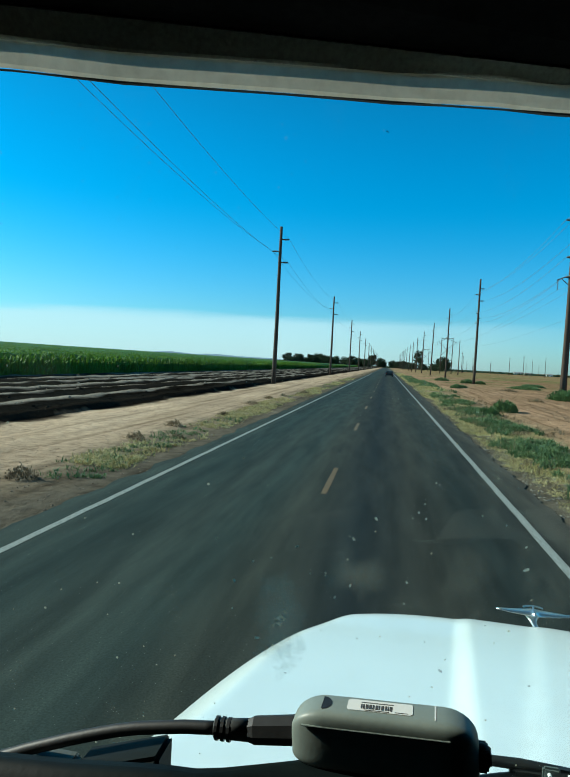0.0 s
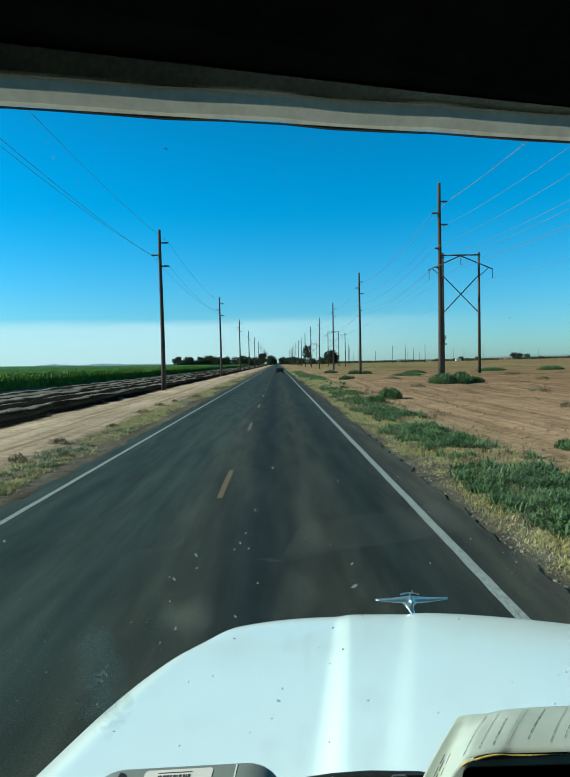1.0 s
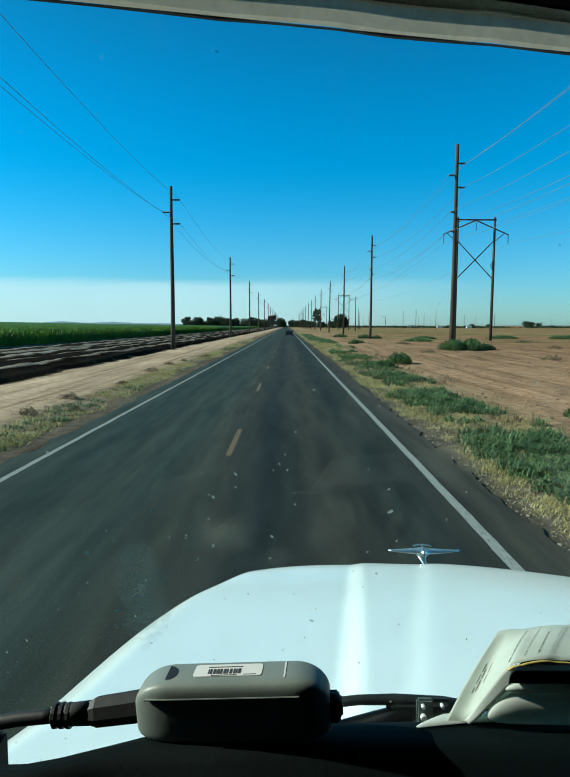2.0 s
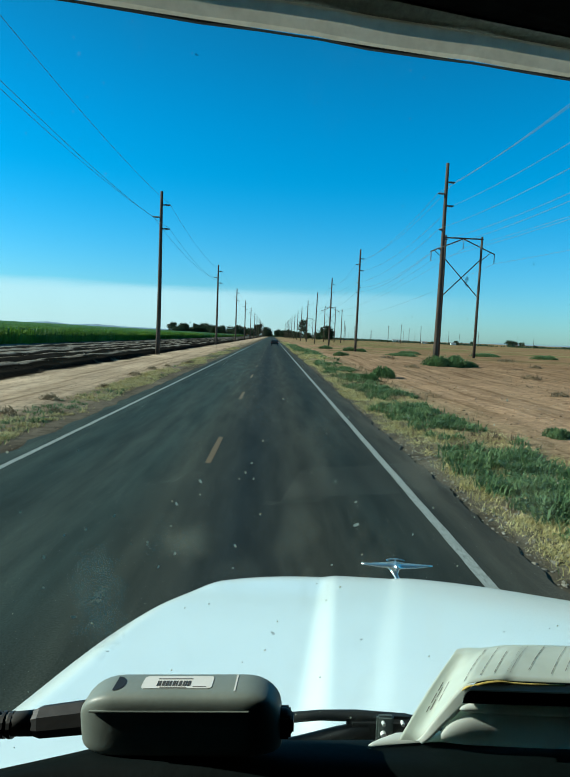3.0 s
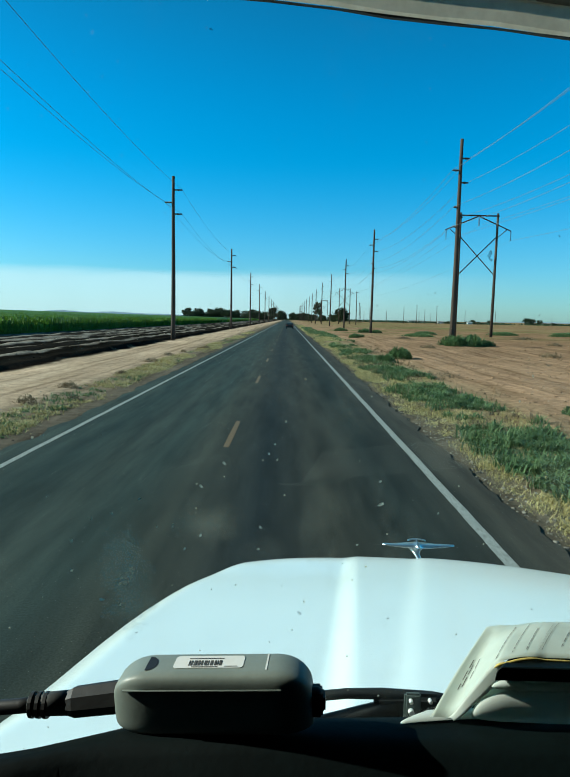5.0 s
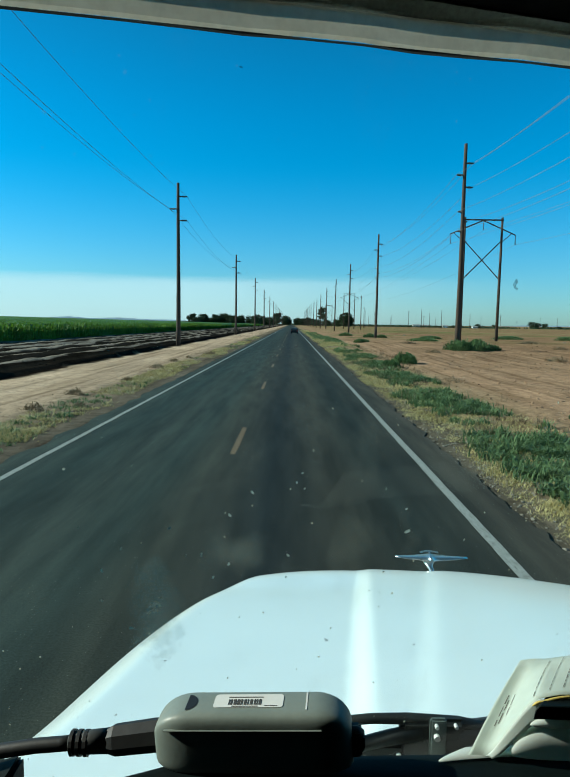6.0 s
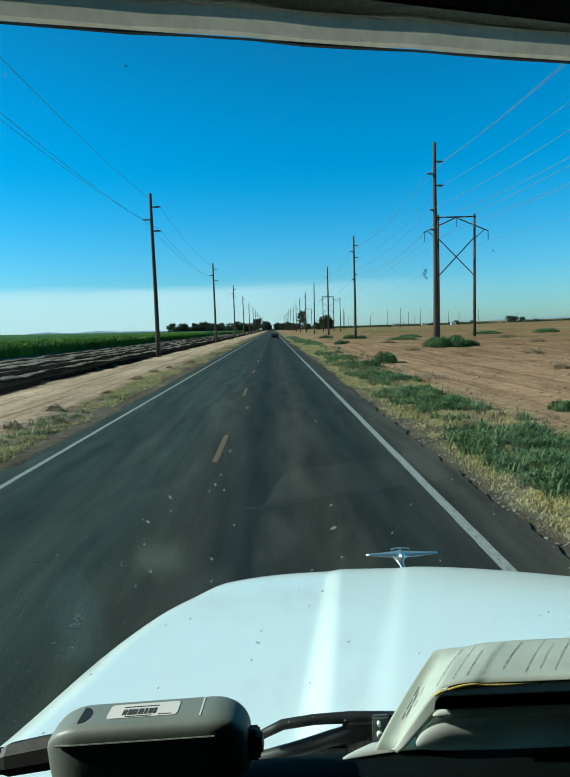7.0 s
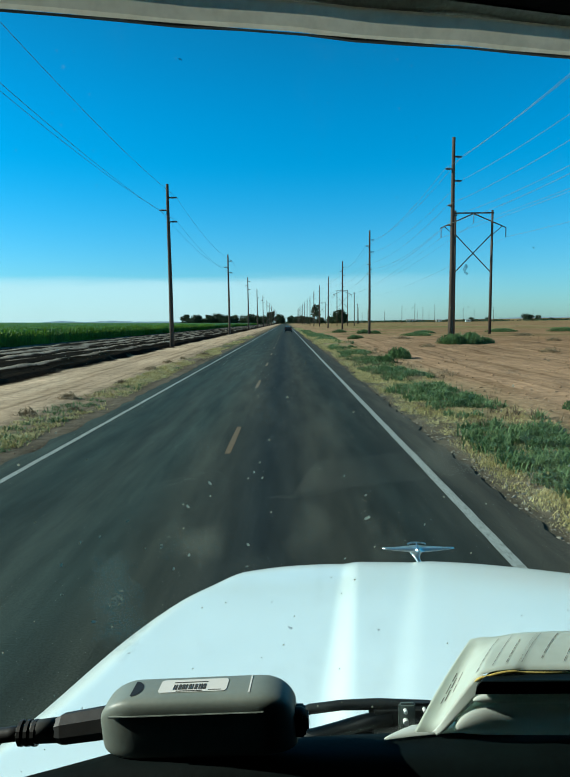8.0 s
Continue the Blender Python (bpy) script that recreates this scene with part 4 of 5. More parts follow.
grow("straw_litter", patchy(along(5, 60, 4200, 3.75, 6.8, 0.3, 225), 0.9, 226, 0.0), 12, 0.14, (0.04, 0.13), (0.008, 0.018), (1.5, 2.1), STRAW,
     "pale dead straw lying flat on the verge", "grass")
grow("dry_grass_far", along(70, 260, 1500, 3.5, 6.5, 0.4, 206), 10, 0.2, (0.12, 0.3), (0.03, 0.06), (0.3, 1.3), STRAW,
     "straw-yellow dry grass along the verge", "grass")
grow("dead_stalks", patchy(along(6, 60, 1100, 4.0, 7.8, 0.4, 207), 0.9, 208, 0.05), 14, 0.07, (0.12, 0.42), (0.007, 0.014), (0.1, 0.9), BROWN_STALK,
     "brown dead weed stalks on the verge", "weeds")
grow("left_verge_grass", patchy(along(13, 120, 2600, -7.2, -5.8, 0.35, 209), 0.45, 210, -0.15), 16, 0.10, (0.05, 0.20), (0.010, 0.026), (0.3, 1.3), STRAW,
     "sparse yellow-green grass on the gravel shoulder", "grass")
grow("left_verge_weeds", patchy(along(11, 120, 340, -7.1, -5.7, 0.25, 211), 0.45, 212, 0.1), 18, 0.10, (0.06, 0.22), (0.014, 0.034), (0.2, 1.1), WEED,
     "low green weeds on the gravel shoulder", "weeds")
grow("field_stubble", patchy(along(18, 230, 2600, 7.0, 60.0, 0, 213), 0.25, 214, 0.3), 9, 0.14, (0.05, 0.2), (0.012, 0.03), (0.3, 1.2), BROWN_STALK,
     "scattered brown stubble in the bare field", "weeds")


def bush(radius, height, seed, material, blades_n=900):
    """A ragged dome of short leafy twigs, dense outside and open within."""
    r = np.random.default_rng(seed)
    n = blades_n
    a, up = r.uniform(0, 6.28, n), r.uniform(0.0, 1.0, n)
    shell = r.uniform(0.55, 0.95, n) * (1 + 0.16 * np.sin(3 * a + seed) + 0.10 * np.sin(7 * a + 5 * up))
    d = radius * np.sqrt(1 - up * up) * shell
    base = np.stack([d * np.cos(a), d * np.sin(a), height * up * shell * 0.85 - 0.05], 1)
    size = 0.16 * height + 0.07 * radius
    v, f = blades(base, a + r.normal(0, 0.8, n), size * r.uniform(0.5, 1.1, n), r.uniform(0.18, 0.36, n) * size, r.uniform(0.1, 1.0, n) * (1.15 - up))
    return solid("bush", v.tolist(), f, material)


BUSHES = [("sage", 7.8, 42.0, 0.85, 0.85), ("sage", 6.4, 39.5, 0.7, 0.6), ("sage", 16.0, 58.8, 1.5, 1.05), ("sage", 17.6, 59.1, 1.7, 0.9), ("sage", 19.0, 59.5, 1.0, 0.6),
          ("weed", 15.2, 120.0, 1.5, 0.9), ("weed", 17.4, 120.5, 1.2, 0.7), ("dead", 12.5, 54.5, 0.8, 0.35), ("dead", 21.5, 66.5, 0.7, 0.4), ("dead", 27.0, 62.5, 0.8, 0.45),
          ("weed", 9.5, 84.5, 1.2, 0.6), ("weed", 12.0, 138.5, 1.6, 0.8), ("weed", 26.0, 116.5, 2.2, 0.6), ("weed", 43.0, 123.5, 3.0, 0.7), ("weed", 52.0, 116.5, 2.5, 0.8),
          ("dead", 14.0, 29.5, 0.6, 0.35), ("dead", 19.0, 44.5, 0.9, 0.4), ("sage", 24.0, 80.5, 1.0, 0.8), ("dead", 9.0, 50.5, 0.8, 0.4), ("dead", 33.0, 86.5, 1.6, 0.5), ("weed", 20.0, 93.5, 2.4, 0.5), ("dead", 14.5, 76.5, 1.2, 0.45), ("weed", 8.4, 17.5, 0.45, 0.35),
          ("dead", -7.3, 17.5, 0.35, 0.30), ("dead", -7.5, 21.5, 0.40, 0.28), ("dead", -7.1, 27.0, 0.30, 0.25), ("dead", -7.6, 40.5, 0.45, 0.30), ("dead", -7.3, 44.5, 0.30, 0.25), ("dead", -6.9, 11.0, 0.35, 0.32), ("dead", -6.3, 18.5, 0.3, 0.25), ("dead", -7.4, 34.5, 0.5, 0.3), ("dead", -6.6, 50.5, 0.6, 0.35)]
for k, (kind, bx, by, br, bh) in enumerate(BUSHES):
    mat, label = {"sage": (SAGE, "round blue-green tumbleweed bush on bare soil"), "weed": (WEED, "spreading green weed clump in the field"),
                  "dead": (BROWN_STALK, "small dry brown weed clump on bare soil")}[kind]
    ob = bush(br, bh, 300 + k, mat, 2600 if kind != "dead" else 420)
    ob.location = (bx, by, float(terrain(bx, by)))
    tagged(ob, label, "bush", "bushes in the field")


def build_clods():
    """Lumps of soil and gravel, scattered over the field, the bank and the shoulders."""
    bm = bmesh.new()
    bmesh.ops.create_icosphere(bm, subdivisions=1, radius=1.0)
    r = np.random.default_rng(17)
    ico = np.array([v.co[:] for v in bm.verts])
    tri = np.array([[v.index for v in f.verts] for f in bm.faces])
    bm.free()
    for name, x0, x1, y0, y1, count, size, label in (("field_clods", 6.5, 36, 9, 90, 5600, (0.012, 0.055), "crumbled brown soil clods on the field"),
                                                     ("edge_gravel", 3.30, 4.5, 5, 40, 2600, (0.006, 0.026), "loose gravel along the broken asphalt edge"),
                                                     ("shoulder_gravel", -8.5, -5.1, 9, 60, 1100, (0.006, 0.020), "loose gravel on the sandy shoulder"),
                                                     ("bank_clods", -26, -13.0, 22, 110, 500, (0.02, 0.07), "dark soil clods on the ploughed furrows")):
        x, y = r.uniform(x0, x1, count), y0 + (y1 - y0) * r.uniform(0, 1, count) ** 1.5
        s = r.uniform(*size, count) * r.uniform(0.6, 1.6, count)
        shape = ico[None] * s[:, None, None] * (1 + r.normal(0, 0.22, (count, len(ico), 1))) * np.array([1, 1, 0.65])
        shape[..., 0] += x[:, None]
        shape[..., 1] += y[:, None]
        shape[..., 2] += (terrain(x, y) + s * 0.15)[:, None]
        f = (tri[None] + (np.arange(count) * len(ico))[:, None, None]).reshape(-1, 3)
        tagged(solid(name, shape.reshape(-1, 3).tolist(), f.tolist(), RUBBLE if name == "edge_gravel" else STONE if "gravel" in name else SOIL), label, "soil", kind="stuff")


build_clods()


# ---- the car ahead ----
def car_ahead():
    c = new("car")
    c.matrix_basis = pose(0.75, 158.0, 0.0)
    w = 0.92
    side = [(-2.2, 0.35), (-2.25, 0.75), (-2.1, 0.98), (-1.75, 1.02), (-1.25, 1.42), (0.35, 1.46), (1.1, 1.02), (2.1, 0.85), (2.25, 0.55), (2.2, 0.35)]
    bm = bmesh.new()
    rings = []
    for x, k in ((-w, 0.93), (-w * 0.98, 1.0), (w * 0.98, 1.0), (w, 0.93)):
        rings.append([bm.verts.new((x * (0.84 if z > 1.2 else 1.0), y * k, 0.35 + (z - 0.35) * k)) for y, z in side])
    for a, b in zip(rings[:-1], rings[1:]):
        for k in range(len(side)):
            j = (k + 1) % len(side)
            bm.faces.new((a[k], a[j], b[j], b[k]))
    bm.faces.new(rings[0])
    bm.faces.new(rings[-1][::-1])
    part("body", bm, CAR_PAINT, c)
    v = [(-0.72, -1.76, 1.05), (0.72, -1.76, 1.05), (0.64, -1.30, 1.395), (-0.64, -1.30, 1.395)]
    solid("rear_window", v, [(0, 1, 2, 3)], CAR_GLASS, c).location = (0, -0.015, 0.015)
    for sx in (-1, 1):
        part("tail_lamp", box(sx * 0.72 - 0.12, sx * 0.72 + 0.12, -2.27, -2.12, 0.72, 0.88, 0.02), RED_LAMP, c)
        for y in (-1.35, 1.35):
            wheel = part("wheel", rod((sx * 0.70, y, 0.33), (sx * 0.93, y, 0.33), 0.33, 0.33, 20), BLACK, c)
            part("rim", rod((sx * 0.90, y, 0.33), (sx * 0.94, y, 0.33), 0.2, 0.18, 14), CHROME, wheel)
    part("bumper", box(-0.9, 0.9, -2.33, -2.1, 0.38, 0.6, 0.04), CAR_PAINT, c)
    tagged(c, "dark sedan driving far ahead on the road", "car")


car_ahead()


# ---- the truck round the camera ----
CX = 0.65
truck = new("truck")
truck.location = (CX, 0.9, 0.0)
tagged(truck, "white long-nosed truck seen from its dark cab", "truck")


def mounted(ob):
    """Makes ob, built in world metres, a part of the truck."""
    ob.parent = truck
    ob.matrix_parent_inverse = truck.matrix_basis.inverted()
    return ob


HOOD_Y = list(np.linspace(0.90, 2.3, 30)) + list(np.linspace(2.32, 2.80, 34))
HALF_CURVE = np.polyfit(HOOD_Y, np.interp(HOOD_Y, [0.9, 1.4, 1.9, 2.3, 2.55, 2.8], [1.366, 1.224, 1.162, 1.013, 0.874, 0.778]), 4)
HOOD_HALF = [float(np.polyval(HALF_CURVE, y)) for y in HOOD_Y]


def hood_sink(y, u):
    """How far the nose drops below the line of the top, sooner toward the corners."""
    return 0.32 * min(1.25, max(0.0, (y - 2.157 - 0.076 * u * u + 0.239 * u ** 4) / 0.656)) ** 5.51


def hood_top(y):
    return 1.843 - 0.182 * (y - 1.10)


def hood_profile(side, x, y):
    """Fall below the centre at a share of the half width: two pressed creases on the driver's side, rolled shoulders."""
    u = abs(side)
    if side < 0:
        crease, swage = 0.178 + 0.123 * (y - 1.16), 0.325 + 0.24 * (y - 1.243)
        fall = 0.025 * (1 - 0.7 * float(smooth01(2.2, 2.6, y))) * float(smooth01(crease + 0.036, crease - 0.036, x))
        fall += 0.006 * float(smooth01(swage + 0.035, swage - 0.035, x))
        knee, power = 0.804, 1.46
    else:
        fall = 0.0303 * float(smooth01(0.0, 0.8, u))
        knee, power = 0.75, 2.15
    fall += 0.004 * u * u + 0.0259 * float(smooth01(1.9, 2.7, y)) * (side + 0.35)
    if u > knee:
        fall += 0.2095 * ((u - knee) / (1 - knee)) ** power
    return fall


def build_hood():
    across = [-1 + 0.0143 * k for k in range(21)] + [-0.68, -0.64, -0.59, -0.54, -0.49] + [-0.46 + 0.011 * k for k in range(42)]
    across += [0.04, 0.1, 0.18, 0.26, 0.34, 0.42, 0.5, 0.58, 0.66, 0.72] + [0.74 + 0.02 * k for k in range(14)]
    v, f = [], []
    m = len(across) + 2
    for y, half in zip(HOOD_Y, HOOD_HALF):
        row = [(CX + u * half, y - (0.05 + 0.0724 * u * u) * u * u * float(smooth01(2.0, 2.5, y)), hood_top(y) - hood_sink(y, u) - hood_profile(u, CX + u * half, y)) for u in across]
        row = [(row[0][0] - 0.01, row[0][1], 0.95)] + row + [(row[-1][0] + 0.01, row[-1][1], 0.95)]
        v += row
    for k in range(len(HOOD_Y) - 1):
        for c in range(m - 1):
            i = k * m + c
            f.append((i, i + m, i + m + 1, i + 1))
    o = len(v)
    last = (len(HOOD_Y) - 1) * m
    v += [(x, y + 0.03, 0.95) for x, y, z in v[last:last + m]]
    f += [(last + c, o + c, o + c + 1, last + c + 1) for c in range(m - 1)]
    shell = mounted(solid("hood", v, f, HOOD_PAINT, smooth=True))
    tagged(shell, "glossy white hood with two pressed creases")
    return shell


hood = build_hood()


def build_ornament():
    """A chrome bird: foot, flaring breast, two thin swept wings and a fanned tail."""
    y, z0, z1 = 2.62, 1.50, 1.578
    # the breast: (across, along, height, half width, half length)
    rings = [(0.008, -0.050, z0 + 0.000, 0.028, 0.030), (0.006, -0.049, z0 + 0.010, 0.021, 0.026), (0.000, -0.046, z0 + 0.026, 0.013, 0.020), (-0.007, -0.038, z0 + 0.042, 0.011, 0.018),
             (-0.014, -0.022, z0 + 0.056, 0.015, 0.020), (-0.014, -0.006, z1 - 0.013, 0.024, 0.024), (-0.010, 0.008, z1 - 0.007, 0.036, 0.028), (-0.006, 0.018, z1 - 0.004, 0.030, 0.030),
             (0.0, 0.026, z1 - 0.0005, 0.016, 0.026), (0.0, 0.034, z1 + 0.001, 0.006, 0.016)]
    m = 18
    v = [(CX + x + a * math.cos(2 * math.pi * k / m), y + yy + b * math.sin(2 * math.pi * k / m), z) for x, yy, z, a, b in rings for k in range(m)]
    f = [(r * m + k, r * m + (k + 1) % m, (r + 1) * m + (k + 1) % m, (r + 1) * m + k) for r in range(len(rings) - 1) for k in range(m)]
    f += [tuple(range(m))[::-1], tuple(range((len(rings) - 1) * m, len(rings) * m))]
    orn = solid("hood_ornament", v, f, CHROME, hood, True)
    tagged(orn, "chrome winged hood ornament")
    for s in (-1, 1):
        wv, wf = [], []
        for k in np.linspace(0, 1, 8):
            c = 0.090 * (1 - 0.78 * k)
            x, yy, z = CX + s * (0.004 + 0.150 * k), y + 0.015 - 0.01 * k, z1 - 0.002 - 0.004 * k + 0.010 * k * k
            t = 0.0045 * (1 - 0.6 * k)
            wv += [(x, yy - c / 2, z), (x, yy, z + t), (x, yy + c / 2, z), (x, yy, z - t)]
        for k in range(7):
            for c in range(4):
                a, b = 4 * k + c, 4 * k + (c + 1) % 4
                wf.append((a, b, b + 4, a + 4))
        wf += [(0, 1, 2, 3), (28, 29, 30, 31)]
        solid("wing", wv, wf, CHROME, orn, True)
    # the fanned tail behind, on a thin spine
    v = [(CX + 0.004 + 0.040 * a, y + 0.058 + 0.020 * b - 0.006 * a * a, z1 + 0.006 + c - 0.004 * a * a) for a in np.linspace(-1, 1, 9) for b, c in ((0, 0), (0.5, 0.002), (1, 0), (0.5, -0.002))]
    f = [(4 * k + c, 4 * k + (c + 1) % 4, 4 * k + 4 + (c + 1) % 4, 4 * k + 4 + c) for k in range(8) for c in range(4)]
    solid("tail", v, f + [(0, 1, 2, 3), (32, 33, 34, 35)], CHROME, orn, True)
    part("spine", rod((CX, y + 0.02, z1 - 0.001), (CX + 0.004, y + 0.066, z1 + 0.006), 0.004, 0.003, 8), CHROME, orn)


build_ornament()


def glass_y(x, z):
    """The windscreen's plane: a flat pane, swept forward to the truck's centre, leaning back at the top."""
    return 0.885 + 0.2 * x - 0.094 * (z - 2.0)


def trim_foot(x):
    """Height of the header trim's lower edge, sagging toward the centre."""
    return 2.903 + 0.03 * max(0.0, -0.35 - x)


def lining_foot(x):
    """Height of the lining's front edge."""
    return 2.967 - 0.0375 * (x + 0.2)


def build_cab():
    # windscreen, left pane and right pane meeting at a centre post
    x0, x1, z0, z1 = -0.78, CX - 0.02, 1.865, 2.905
    v = [(x, glass_y(x, z), z) for x, z in ((x0, z0), (x1, z0), (x1, z1), (x0, z1))]
    pane = mounted(solid("windshield", v, [(0, 1, 2, 3)], GLASS))
    tagged(pane, "dusty windscreen pane with insect specks")
    pane.visible_shadow = False
    # dried insect splashes and grit stuck on the glass: across, height, radius, pale or dark
    spots = [(-0.017, 2.344, 0.0025, 0), (-0.047, 2.313, 0.0026, 0), (0.042, 2.356, 0.0018, 0), (0.053, 2.347, 0.0015, 0), (0.050, 2.369, 0.0015, 0), (0.201, 2.278, 0.0035, 0), (0.032, 2.251, 0.0023, 0), (-0.211, 2.243, 0.0027, 0), (-0.186, 2.273, 0.0019, 0),
             (-0.125, 2.298, 0.0018, 0), (-0.048, 2.243, 0.0023, 0), (0.198, 2.312, 0.0019, 0), (0.288, 2.261, 0.0016, 0), (0.167, 2.343, 0.0015, 0), (-0.177, 2.158, 0.0032, 0), (0.030, 2.219, 0.0015, 0), (0.169, 2.218, 0.0016, 0), (-0.069, 2.225, 0.0019, 0),
             (0.089, 2.117, 0.0029, 1), (0.222, 2.098, 0.0022, 1), (-0.201, 2.028, 0.0021, 1), (-0.134, 2.105, 0.0020, 1), (0.333, 2.629, 0.0042, 1), (0.334, 2.622, 0.0026, 1), (-0.033, 2.865, 0.0020, 1), (0.431, 2.657, 0.0015, 1)]
    r = random.Random(41)
    for x, z, size, dark in spots:
        sv, turn = [(x, glass_y(x, z) - 0.0006, z)], r.uniform(0, 6.28)
        for k in range(11):
            a = 2 * math.pi * k / 11
            d = size * r.uniform(0.55, 1.15) * (1 + 0.35 * math.cos(2 * (a - turn)))
            px, pz = x + d * math.cos(a), z + d * math.sin(a)
            sv.append((px, glass_y(px, pz) - 0.0003, pz))
        splash = solid("insect_splash", sv, [(0, 1 + k, 1 + (k + 1) % 11) for k in range(11)], SPLASH_DARK if dark else SPLASH, pane)
        splash.visible_shadow = False
    v = [(2 * CX - x, y, z) for x, y, z in v]
    pane = mounted(solid("windshield", v, [(3, 2, 1, 0)], GLASS))
    pane.visible_shadow = False
    mounted(part("center_post", box(CX - 0.03, CX + 0.03, 0.9, 1.05, 1.96, 2.93, 0.01), BLACK))
    # header trims over each pane, then the dark lining
    for s in (1, -1):
        for name, low, high, ya, yb, m, label, shell in (("header_trim", 0.0, 0.033, -0.010, 0.0, TRIM_PALE, "pale dusty windscreen header trim", True),
                                                         ("upper_trim", 0.0315, None, -0.024, -0.004, TRIM_GREY, "grey padded header trim", False),
                                                         ("glass_gasket", -0.0014, -0.0003, -0.002, 0.001, BLACK, "thin black glass gasket", False)):
            xs = np.linspace(-0.78, CX, 22)
            v, f = [], []
            for x in xs:
                y = glass_y(x, 2.9)
                za = trim_foot(x) + low
                zb = max(za + 0.002, lining_foot(x)) if high is None else trim_foot(x) + high
                X = x if s == 1 else 2 * CX - x
                w = 0.0012 * math.sin(x * 23.0) + 0.0008 * math.sin(x * 61.0 + 1.0)
                r = min(0.004, (zb - za) * 0.3)
                v += [(X, y + yb, za + w), (X, y + ya + 0.6 * (yb - ya), za + r + w), (X, y + ya, zb - r), (X, y + ya + 0.002, zb), (X, y + yb + 0.004, zb), (X, y + yb + 0.004, za + w)]
            sides = 3 if shell else 6
            for k in range(len(xs) - 1):
                for c in range(sides):
                    a, b = 6 * k + c, 6 * k + (c + 1) % 6
                    f.append((a, b, b + 6, a + 6))
            if not shell:
                f += [tuple(range(6)), tuple(range(len(v) - 6, len(v)))]
            tagged(mounted(solid(name, v, f, m)), label)
    # lining overhead, which drops toward the windscreen, and the roof shell over it
    v, f = [], []
    prof = [(-1.25, 3.02), (0.0, 3.03), (0.60, 2.990), (0.784, None)]
    for x in (-0.78, CX, 2 * CX + 0.78):
        for y, z in prof:
            side = x if x <= CX else 2 * CX - x
            v.append((x, y + (0.2 * side if y > 0.1 else 0.0), lining_foot(side) if z is None else z))
    for k in range(2):
        for c in range(3):
            i = 4 * k + c
            f.append((i, i + 4, i + 5, i + 1))
    tagged(mounted(solid("headliner", v, f, LINING)), "black padded headliner")
    v, f = [], []
    for x in (-0.82, CX, 2 * CX + 0.82):
        y = 0.802 + 0.2 * (x if x <= CX else 2 * CX - x)
        v += [(x, y, lining_foot(x if x <= CX else 2 * CX - x) + 0.001), (x, y, 3.12), (x, 0.60, 3.12), (x, 0.60, 3.06)]
    f = [(4 * k + c, 4 * k + 4 + c, 4 * k + 5 + c, 4 * k + 1 + c) for k in range(2) for c in range(3)]
    tagged(mounted(solid("roof_front", v, f, HOOD_PAINT)), "white roof edge over the windscreen")
    bm = box(-0.82, 2 * CX + 0.82, -1.32, 0.60, 3.05, 3.12, 0.03)
    mounted(part("roof", bm, HOOD_PAINT))
    mounted(part("back_wall", box(-0.82, 2 * CX + 0.82, -1.32, -1.26, 1.0, 3.05), LINING))
    mounted(part("back_skin", box(-0.82, 2 * CX + 0.82, -1.34, -1.3205, 1.0, 3.04, 0.006), HOOD_PAINT))
    mounted(part("cab_floor", box(-0.80, 2 * CX + 0.80, -1.26, 0.85, 1.10, 1.16), LINING))
    mounted(part("firewall", box(-0.80, 2 * CX + 0.80, 0.80, 0.86, 1.0, 1.80), LINING))
    for s in (1, -1):
        def sx(a, b):
            return (a, b) if s == 1 else (2 * CX - b, 2 * CX - a)
        door = mounted(part("door", box(*sx(-0.82, -0.76), -1.26, 0.78, 1.0, 2.10, 0.008), LINING))
        part("outer_skin", box(*sx(-0.838, -0.8205), -1.30, 0.78, 1.0, 2.095, 0.006), HOOD_PAINT, door, "white painted outer door skin")
        # upper skin and inner panel, unseen, reach far forward to cut side-window light
        part("outer_skin", box(*sx(-0.838, -0.8205), -1.30, 0.44, 2.098, 3.04, 0.006), HOOD_PAINT, door)
        part("window_header", box(*sx(-0.82, -0.76), -1.26, 0.66, 2.93, 3.05, 0.004), LINING, door)
        part("rear_pillar", box(*sx(-0.82, -0.76), -1.26, 0.45, 2.10, 2.93, 0.004), LINING, door)
        xa = -0.78 if s == 1 else 2 * CX + 0.78
        pil = rod((xa, 0.94, 1.90), (xa, 0.85, 2.99), 0.03, 0.03, 14)
        mounted(part("front_pillar", pil, LINING))


build_cab()


